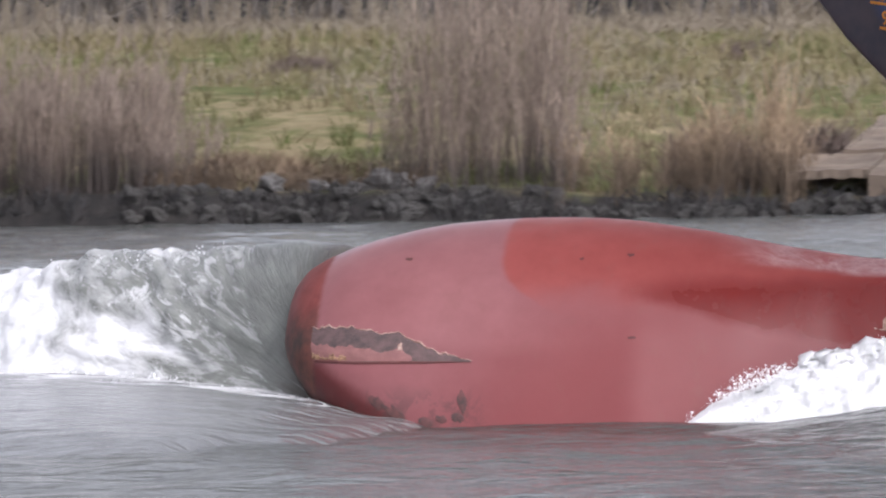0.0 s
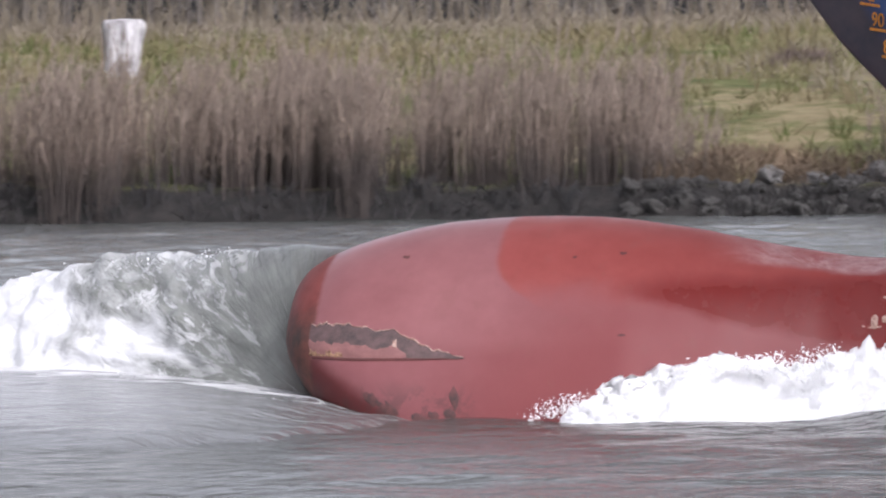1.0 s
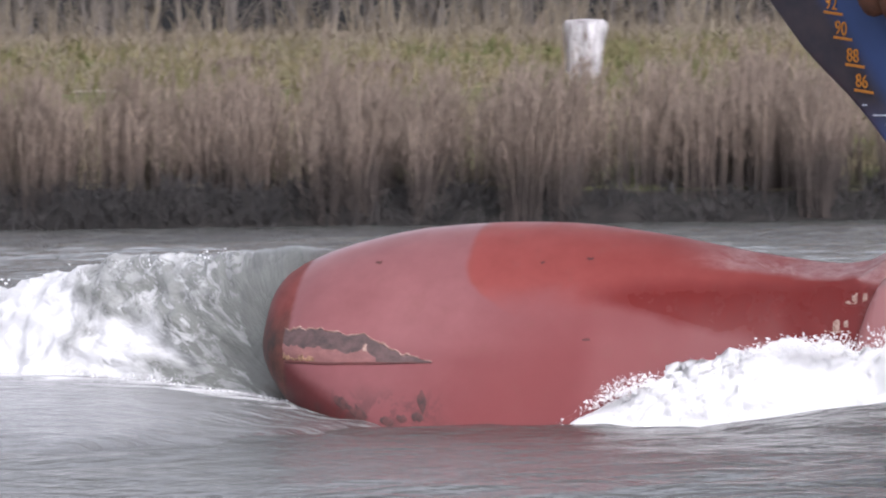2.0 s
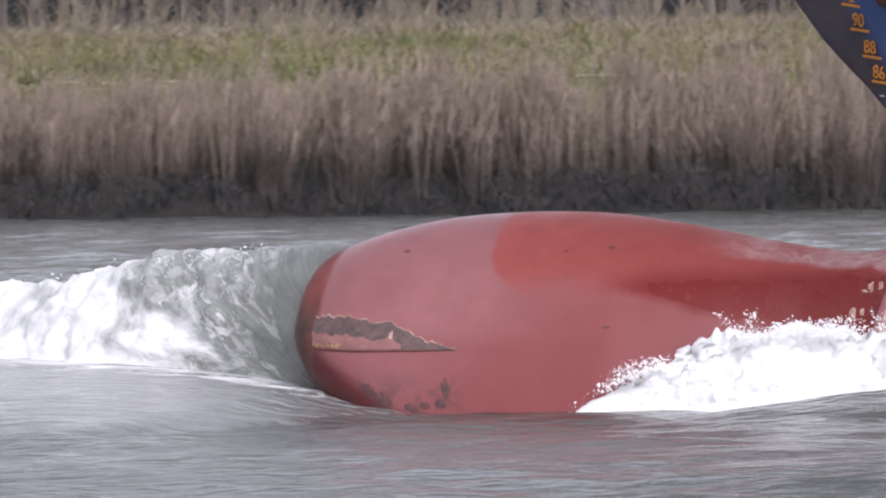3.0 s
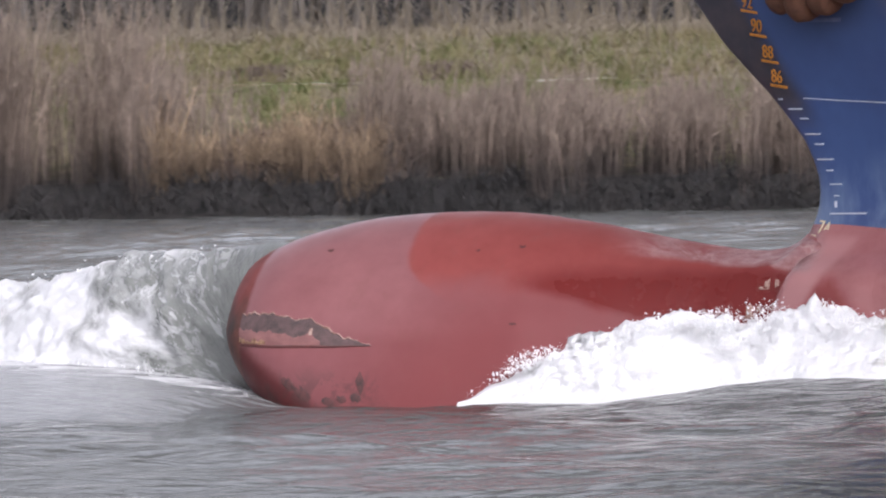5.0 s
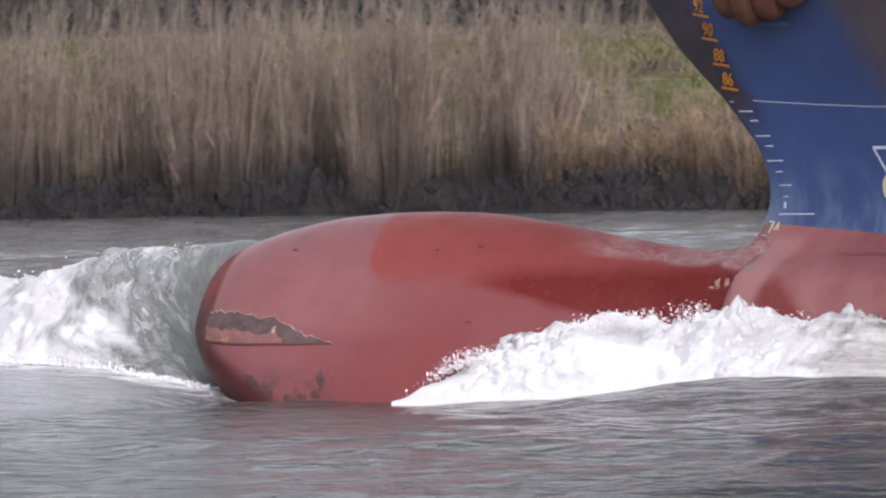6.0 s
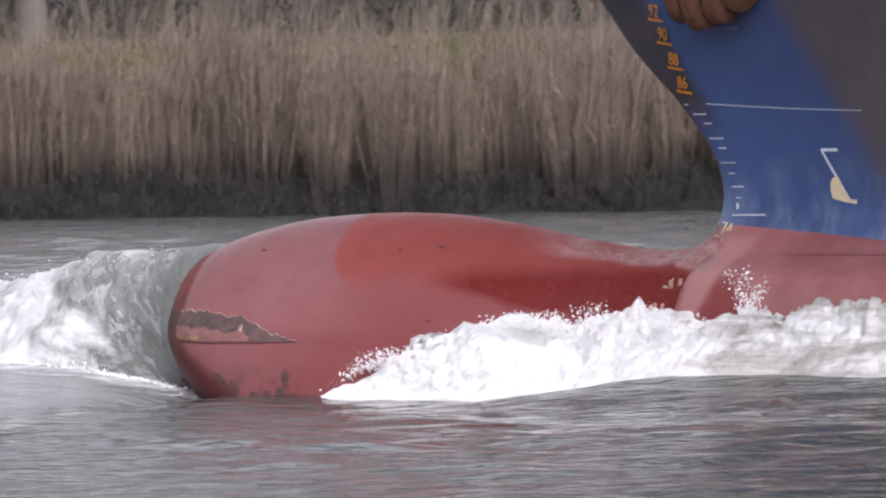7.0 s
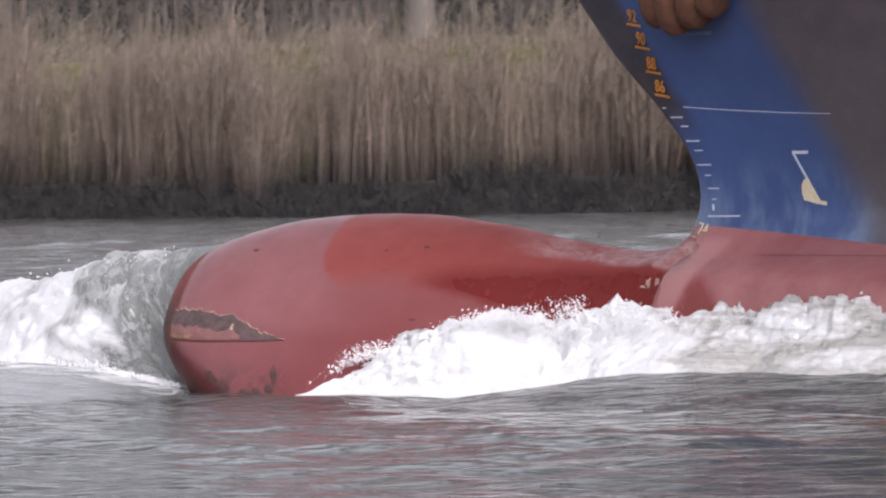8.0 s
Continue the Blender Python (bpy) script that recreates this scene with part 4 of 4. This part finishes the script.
def reed_spots(x0, x1, per_metre, seed, y0=0.35, y1=3.4, fray=0.6, dome=False):
    """Feet of reed stalks with their share of height and their lean: stands that flare from a common foot, and loose stalks between."""
    rng = random.Random(seed)
    out, stands = [], []
    x = x0 - 0.3 * rng.random()
    while x < x1 + 0.3:
        stands.append((x, rng.random(), rng.uniform(0.80, 1.14), rng.uniform(0.20, 0.42)))
        x += rng.uniform(0.42, 1.05)
    for _ in range(int((x1 - x0) * per_metre)):
        if rng.random() < 0.70:
            c, depth, tall, r = rng.choice(stands)
            o = rng.gauss(0, 0.55)
            x, lean = c + o * r * 0.75, 0.42 * o * r
            y = EDGE + y0 + (y1 - y0) * min(1.0, max(0.0, depth * 0.75 + rng.gauss(0.1, 0.14)))
            k = tall * (1.02 - 0.16 * min(2.0, abs(o)) ** 1.5)
        else:
            x, lean = rng.uniform(x0 - fray * rng.random(), x1 + fray * rng.random()), 0.0
            y = EDGE + y0 + 0.5 + (y1 - y0 - 0.5) * rng.random()
            k = 0.80
        if x < x0 - fray or x > x1 + fray:
            continue
        k *= 1.0 + 0.22 * noise.noise((x * 0.35, y * 0.2, 2.0))
        k *= 1.0 + 0.48 * smooth01((-81.6 - x) / 1.2) + 0.25 * smooth01((x + 55) / 8)
        k *= 1.0 - 0.5 * smooth01((x + 44.4) / 1.0) * smooth01((-42 - x) / 1.0)
        if dome:
            e = abs(x - (x0 + x1) / 2) / ((x1 - x0) / 2)
            k *= 1.12 - 0.45 * min(1.2, e) ** 2.5
            if e > 0.6 and rng.random() < (e - 0.6) * 1.6:
                continue
        out.append((x, y, k, lean))
    return out


def tuft_bed(name, x0, x1, y0, y1, count, material, label, seed, tall=(0.12, 0.4), spread=0.22, width=0.012, keep=None):
    """Uneven grass: tufts of leaning blades."""
    rng = random.Random(seed)
    verts, faces = [], []
    for _ in range(count):
        x, y = rng.uniform(x0, x1), rng.uniform(y0, y1)
        if keep and not keep(x, y, rng):
            continue
        z = ground_height(x, y) - 0.03
        big = 0.6 + 0.8 * max(0, 0.5 + noise.noise((x * 0.5, y * 0.5, seed)))
        for _ in range(7):
            h = rng.uniform(*tall) * big
            dx, dy = rng.gauss(0, spread), rng.gauss(0, spread)
            bx, by = x + rng.gauss(0, 0.07), y + rng.gauss(0, 0.07)
            o = len(verts)
            verts += [(bx - width, by, z), (bx + width, by, z), (bx + dx * 0.4 + width * 0.7, by + dy * 0.4, z + h * 0.65), (bx + dx * 0.4 - width * 0.7, by + dy * 0.4, z + h * 0.65), (bx + dx, by + dy, z + h * 0.95)]
            faces += [(o, o + 1, o + 2, o + 3), (o + 3, o + 2, o + 4)]
    ob = mesh_object(name, verts, faces, material, smooth=False)
    return tagged(ob, label, "grass", kind="stuff")


def far_trees():
    """Bare winter wood behind the field."""
    rng = random.Random(31)
    verts, faces = [], []

    def stick(p, q, w0, w1):
        o = len(verts)
        verts.extend([(p.x - w0, p.y, p.z), (p.x + w0, p.y, p.z), (q.x + w1, q.y, q.z), (q.x - w1, q.y, q.z)])
        verts.extend([(p.x, p.y - w0, p.z), (p.x, p.y + w0, p.z), (q.x, q.y + w1, q.z), (q.x, q.y - w1, q.z)])
        faces.extend([(o, o + 1, o + 2, o + 3), (o + 4, o + 5, o + 6, o + 7)])

    for _ in range(900):
        y = rng.uniform(252, 310)
        x = rng.uniform(-235, -40)
        z = ground_height(x, y) - 0.1
        h = rng.uniform(4, 9)
        p = Vector((x, y, z))
        q = p + Vector((rng.gauss(0, 0.5), 0, h))
        stick(p, q, rng.uniform(0.05, 0.16), 0.03)
        for _ in range(24):
            u = rng.uniform(0.01, 0.95)
            s = p.lerp(q, u)
            e = s + Vector((rng.gauss(0, 1.2), rng.gauss(0, 0.8), rng.uniform(0.2, 1.8)))
            stick(s, e, 0.035, 0.01)
            e2 = s.lerp(e, 0.6) + Vector((rng.gauss(0, 0.6), 0, rng.uniform(0.1, 0.9)))
            stick(s.lerp(e, 0.6), e2, 0.02, 0.008)
    ob = mesh_object("far_wood", verts, faces, BARK, smooth=False)
    tagged(ob, "leafless brown trees and scrub behind the field", "woods", kind="stuff")


def build_tree():
    """A thick old tree at the edge of the wood."""
    rng = random.Random(6)
    tree = new("tree")
    x, y = -146.4, 245.0
    z = ground_height(x, y)
    tree.location = (x, y, z)
    tagged(tree, "bare grey-brown tree trunk at the edge of the wood", "tree")

    def tube(points, name):
        verts = []
        for i, (p, r) in enumerate(points):
            for j in range(12):
                an = 2 * math.pi * j / 12
                rr = r * (1 + 0.12 * noise.noise((math.cos(an) * 2, math.sin(an) * 2, p.z * 0.8)))
                verts.append((p.x + rr * math.cos(an), p.y + rr * math.sin(an), p.z))
        mesh_object(name, verts, grid_faces(len(points), 12, True), BARK, tree)
    tube([(Vector((0.05 * math.sin(h), 0, h - 0.1)), 0.40 - 0.022 * h + 0.2 * math.exp(-h * 2.5)) for h in (0, 0.2, 0.5, 1, 2, 3, 4.5, 6, 8, 10)], "trunk")
    for i in range(9):
        h, an = 2.6 + 0.8 * i, rng.random() * 6.28
        out = Vector((math.cos(an), math.sin(an), 0))
        tube([(Vector((0, 0, h)) + out * (0.25 + 0.5 * q) + Vector((0, 0, 0.55 * q + 0.06 * q * q)), 0.12 - 0.018 * q) for q in range(6)], "limb")


def build_bank():
    beds = [(-112.5, -82.1, 520, 0.35), (-78.8, -56.0, 500, 0.35), (-56.0, -43.8, 500, 0.08)]
    for i, (x0, x1, d, near) in enumerate(beds):
        cuts = int((x1 - x0) / 9) + 1
        for c in range(cuts):
            a0, a1 = x0 + (x1 - x0) * c / cuts, x0 + (x1 - x0) * (c + 1) / cuts
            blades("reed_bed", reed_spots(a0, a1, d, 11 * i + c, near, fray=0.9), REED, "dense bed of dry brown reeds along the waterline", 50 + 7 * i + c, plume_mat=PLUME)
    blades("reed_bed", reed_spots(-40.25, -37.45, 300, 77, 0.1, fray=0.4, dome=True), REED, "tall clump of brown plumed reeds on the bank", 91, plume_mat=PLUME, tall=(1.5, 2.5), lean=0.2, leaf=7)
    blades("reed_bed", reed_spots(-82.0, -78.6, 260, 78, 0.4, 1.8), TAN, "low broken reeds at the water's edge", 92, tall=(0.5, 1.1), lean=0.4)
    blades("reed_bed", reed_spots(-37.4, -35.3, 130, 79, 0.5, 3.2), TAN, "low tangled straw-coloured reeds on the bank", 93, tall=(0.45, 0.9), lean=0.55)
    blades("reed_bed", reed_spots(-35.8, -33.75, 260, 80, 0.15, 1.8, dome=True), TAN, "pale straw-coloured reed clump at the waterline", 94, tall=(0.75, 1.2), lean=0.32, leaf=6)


def build_post():
    post = new("mooring_bollard_post")
    x, y = -56.83, 181.4
    post.location = (x, y, 0)
    tagged(post, "squat white weathered post on the grassy bank", "post")
    z0 = ground_height(x, y)
    verts = []
    n = 20
    for i, (u, r) in enumerate(((-0.1, 0.25), (0.0, 0.26), (0.3, 0.285), (0.6, 0.32), (0.82, 0.36), (0.92, 0.35), (0.97, 0.30), (0.985, 0.0))):
        for j in range(n):
            an = 2 * math.pi * j / n
            rr = r * (1 + 0.07 * math.sin(an * 5) + 0.16 * noise.noise((math.cos(an) * 1.5, math.sin(an) * 1.5, u * 2)))
            verts.append((rr * math.cos(an), rr * math.sin(an), z0 - 0.1 + u * 1.24))
    mesh_object("body", verts, grid_faces(8, n, True), CHALK, post)


def rock_mesh(seed, material):
    bm = bmesh.new()
    bmesh.ops.create_icosphere(bm, subdivisions=3, radius=1)
    for v in bm.verts:
        p = v.co.copy()
        v.co = p * (1 + 0.5 * noise.noise((p.x * 1.3 + seed, p.y * 1.3, p.z * 1.3)) + 0.25 * noise.noise((p.x * 3 + seed, p.y * 3, p.z * 3)))
    me = bpy.data.meshes.new("stone")
    bm.to_mesh(me)
    bm.free()
    me.materials.append(material)
    return me


def build_stones():
    dark = [rock_mesh(s * 3.7, ROCK) for s in range(5)]
    grey = [rock_mesh(s * 5.1 + 2, GREY_ROCK) for s in range(2)]
    rng = random.Random(8)
    for i in range(190):
        x = rng.uniform(-44.2, -31.5)
        e = rng.random()
        s = rng.uniform(0.05, 0.16) * (1.0 if e < 0.7 else 0.8)
        if x > -37.5:
            e, s = e * 0.55, s * 0.8
        y = EDGE + 0.05 + 0.95 * e
        ob = new("stone", rng.choice(dark))
        ob.matrix_basis = Matrix.LocRotScale((x, y, max(0.0, ground_height(x, y)) + s * 0.15), Euler((rng.random(), rng.random(), rng.random() * 6)), (s * 1.4, s, s * 0.8))
        tagged(ob, "dark wet stone at the water's edge", "stone", "bank stones")
    for x, s in ((-42.15, 0.22), (-40.4, 0.26), (-40.0, 0.2), (-41.4, 0.16), (-39.7, 0.17)):
        ob = new("stone", rng.choice(grey))
        y = EDGE + 1.3
        ob.matrix_basis = Matrix.LocRotScale((x, y, ground_height(x, y) + s * 0.35), Euler((0.2, 0.1, rng.random() * 6)), (s * 1.5, s, s * 0.8))
        tagged(ob, "pale grey stone on the muddy bank", "stone", "bank stones")


def build_path():
    xs = [-104 + 0.5 * i for i in range(86)]
    verts = []
    for x in xs:
        for dy in (-0.22, 0.0, 0.22):
            y = 181.5 + 0.5 * noise.noise((x * 0.08, 1, 1)) + dy
            verts.append((x, y, ground_height(x, y) + 0.025))
    tagged(mesh_object("path", verts, grid_faces(len(xs), 3), PATH), "narrow pale gravel path along the dyke", "path", kind="structure")


def build_slab():
    """Broken revetment slabs, undercut at the waterline."""
    rng = random.Random(4)
    for x0, x1, y0, y1, z0, z1, t in ((-33.95, -32.72, 166.75, 168.3, 0.66, 0.92, 0.13), (-32.68, -29.5, 166.5, 168.4, 0.60, 0.94, 0.60), (-33.4, -29.5, 168.35, 171.5, 0.98, 1.46, 0.3)):
        bm = bmesh.new()
        bmesh.ops.create_grid(bm, x_segments=14, y_segments=8, size=0.5)
        for v in bm.verts:
            u, w = v.co.x + 0.5, v.co.y + 0.5
            x, y = x0 + (x1 - x0) * u, y0 + (y1 - y0) * w
            v.co = Vector((x + 0.06 * fbm(x, y * 2, 1), y + 0.10 * fbm(x * 2, y, 2), z0 + (z1 - z0) * w + 0.05 * fbm(x * 1.4, y * 1.4, 3)))
        top = list(bm.faces)
        r = bmesh.ops.extrude_face_region(bm, geom=top)
        for g in r["geom"]:
            if isinstance(g, bmesh.types.BMVert):
                g.co.z -= t
        bmesh.ops.recalc_face_normals(bm, faces=bm.faces[:])
        me = bpy.data.meshes.new("concrete_slab")
        bm.to_mesh(me)
        bm.free()
        me.materials.append(CONCRETE)
        tagged(new("concrete_slab", me), "broken brownish concrete slab on the bank", "slab", "revetment slabs")


build_ground()
ship = build_ship()
bow_wave = build_bow_wave()
bow_swell = build_swell()
side_wave = build_side_wave()
side_swell = build_side_swell()
# each hump: seconds, distance along the ship and height over the crest there
SURGES = [(build_surge(3.0, 1.7), [(0, -1.0, -0.4), (1.7, -1.0, -0.3), (2.5, 0.0, 0.05), (3.0, 0.75, -0.15), (3.5, 1.4, -0.3), (8, 1.4, -0.4)]),
          (build_surge(8.0, 1.35), [(0, -1.2, -0.5), (2.6, -1.2, -0.35), (3.0, -0.95, 0.10), (3.5, -0.72, 0.24), (4.0, 0.10, 0.13), (4.5, 0.9, -0.1), (5.0, 1.5, -0.4), (8, 1.5, -0.5)]),
          (build_surge(14.0, 1.2), [(0, -1.4, -0.5), (4.0, -1.4, -0.4), (4.5, -1.05, 0.13), (5.0, -0.75, 0.08), (5.6, 0.3, -0.05), (6.3, 1.2, -0.4), (8, 1.2, -0.5)]),
          (build_surge(21.0, 1.6), [(0, -0.9, -0.5), (6.6, -0.9, -0.4), (7.0, -0.4, 0.02), (7.5, 0.25, 0.09), (8, 0.15, 0.08)])]
fringe = droplets("crest_spray", 5200, 3, edge_spray, 0.0042, "fringe of white drops along the wave crest")
bow_drops = droplets("bow_spray", 3800, 5, bow_spray, 0.0055, "white flecks of foam round the bow wave")
SPURTS = []
for i, (t0, x0, rise, w, h) in enumerate(((0.1, -0.9, 0.55, 0.14, 0.22), (0.9, -0.5, 0.6, 0.16, 0.20), (2.0, -0.4, 0.65, 0.15, 0.2), (2.7, -0.8, 0.7, 0.20, 0.24), (3.2, -0.7, 0.75, 0.26, 0.26), (4.3, -1.0, 0.6, 0.2, 0.2), (4.8, 0.0, 0.75, 0.2, 0.22), (6.6, 1.05, 1.05, 0.12, 0.36), (7.2, -0.6, 0.75, 0.2, 0.2), (7.6, -0.3, 0.8, 0.24, 0.24))):
    SPURTS.append((droplets("spray_burst", 600, 40 + i, plume(w, h), 0.0048, "small burst of white spray drops"), t0, x0, rise))
build_bank()
build_post()
build_stones()
build_path()
build_slab()
far_trees()
build_tree()
tuft_bed("bank_grass", -130, -28, EDGE + 1.0, EDGE + 48, 15000, GRASS, "rough green grass on the canal bank", 5, tall=(0.14, 0.46), keep=lambda x, y, r: (y > EDGE + 4.5 or x > -43.5 or -81.6 < x < -78.2) and (noise.noise((x * 0.7, y * 0.5, 8)) > -0.12 or r.random() < 0.15))
tuft_bed("dead_grass", -130, -28, EDGE + 1.2, EDGE + 50, 9000, STRAW, "patches of dead straw-coloured grass", 6, keep=lambda x, y, r: noise.noise((x * 0.12, y * 0.12, 3)) > -0.05)
tuft_bed("tall_dead_grass", -190, -34, 217, 264, 24000, HAY, "tall dead grass at the back of the field", 7, tall=(0.18, 0.50), spread=0.25, width=0.014)

tuft_bed("dead_grass", -44.2, -39.8, EDGE + 1.1, EDGE + 3.6, 420, TAN, "matted straw on the bank above the stones", 16, tall=(0.15, 0.45), spread=0.3, width=0.010)
tuft_bed("bramble_patch", -36.2, -33.6, 168.4, 170.8, 560, BRAMBLE, "tangled dark dead brambles above the broken slabs", 12, tall=(0.35, 0.95), spread=0.4, width=0.012)
tuft_bed("bramble_patch", -82.2, -78.0, 166.9, 172.0, 620, BRAMBLE, "low dark brown brambles in the gap between reeds", 13, tall=(0.25, 0.8), spread=0.35, width=0.012)
RUSHES = [(-41.5, 200.0), (-47.0, 189.0), (-63.5, 190.5), (-68.0, 196.0), (-76.5, 186.5), (-85.5, 184.5), (-90.0, 186.0), (-80.6, 187.5)]
tuft_bed("rush_tufts", -92, -40, 183, 202, 60000, BRAMBLE, "scattered dark rush tufts in the meadow", 17, tall=(0.16, 0.40), spread=0.16, width=0.014, keep=lambda x, y, r: any(abs(x - a) < 0.45 and abs(y - b) < 0.7 for a, b in RUSHES))
tuft_bed("scrub", -190, -34, 236, 262, 900, HAY, "ragged brown scrub in front of the wood", 9, tall=(0.5, 1.5), spread=0.35, width=0.02)
tuft_bed("root_fringe", -116, -30, EDGE + 0.02, EDGE + 0.75, 2600, ROOT, "dark rotting reed roots and debris at the waterline", 10, tall=(0.10, 0.42), spread=0.2, width=0.014, keep=lambda x, y, r: x < -54 or r.random() < 0.35)


# ---- movement ----
def ship_pose(t, dx=0.0, dy=0.0, dz=0.0):
    return pose(SHIP_X - SPEED * t + dx, SHIP_Y + dy, dz)


def motions():
    walk(ship, [(t, ship_pose(t)) for t in (0, 2, 4, 6, 8)])
    walk(bow_wave, [(0.5 * i, ship_pose(0.5 * i, 0.05 * math.sin(2.1 * i), 0, 0.02 * math.sin(1.7 * i + 1) + 0.03 - 0.005 * i)) for i in range(17)])
    walk(bow_swell, [(t, ship_pose(t, 0, 0, d)) for t, d in ((0, 0.07), (2, 0.05), (4, 0.02), (6, -0.03), (8, -0.06))])
    surge = [(0, 1.04, 0.0), (0.5, 0.3, -0.10), (1, -0.4, -0.20), (1.7, 0.1, -0.12), (2.5, 0.63, 0.0), (3, 0.38, -0.03), (3.5, 0.48, 0.02), (4, 0.62, 0.0), (4.5, 0.30, 0.02), (5, 0.30, 0.03), (5.8, 0.15, 0.02), (6.5, -0.03, 0.0), (7, -0.33, 0.0), (7.5, -0.5, 0.0), (8, -0.3, 0.02)]
    walk(side_wave, [(t, ship_pose(t, d, 0, h)) for t, d, h in surge])
    for hump, rows in SURGES:
        walk(hump, [(t, ship_pose(t, x, -0.90 - 0.08 * (x + 1.0), along(SIDE_CREST, x) + h)) for t, x, h in rows])
    walk(side_swell, [(t, ship_pose(t, 0.2, 0, h * 0.3)) for t, d, h in surge])
    walk(fringe, [(t, ship_pose(t, d + 0.03, 0, h + 0.02 * math.sin(5 * t))) for t, d, h in surge])
    walk(bow_drops, [(0.5 * i, ship_pose(0.5 * i, 0.05 * math.sin(2.1 * i), 0, 0.02 * math.sin(1.7 * i + 1) + 0.03 - 0.005 * i)) for i in range(17)])
    for burst, t0, x0, rise in SPURTS:
        rows = []
        for i in range(41):
            t = 0.2 * i
            u = min(1.4, max(-0.4, (t - t0) / 0.8))
            rows.append((t, ship_pose(t, x0 + 0.5 * u, -1.25 - 0.12 * (x0 + 1.5), 0.25 + rise * (1.0 - (2 * u - 1) ** 2) * 0.5 - 0.08)))
        walk(burst, rows)


motions()
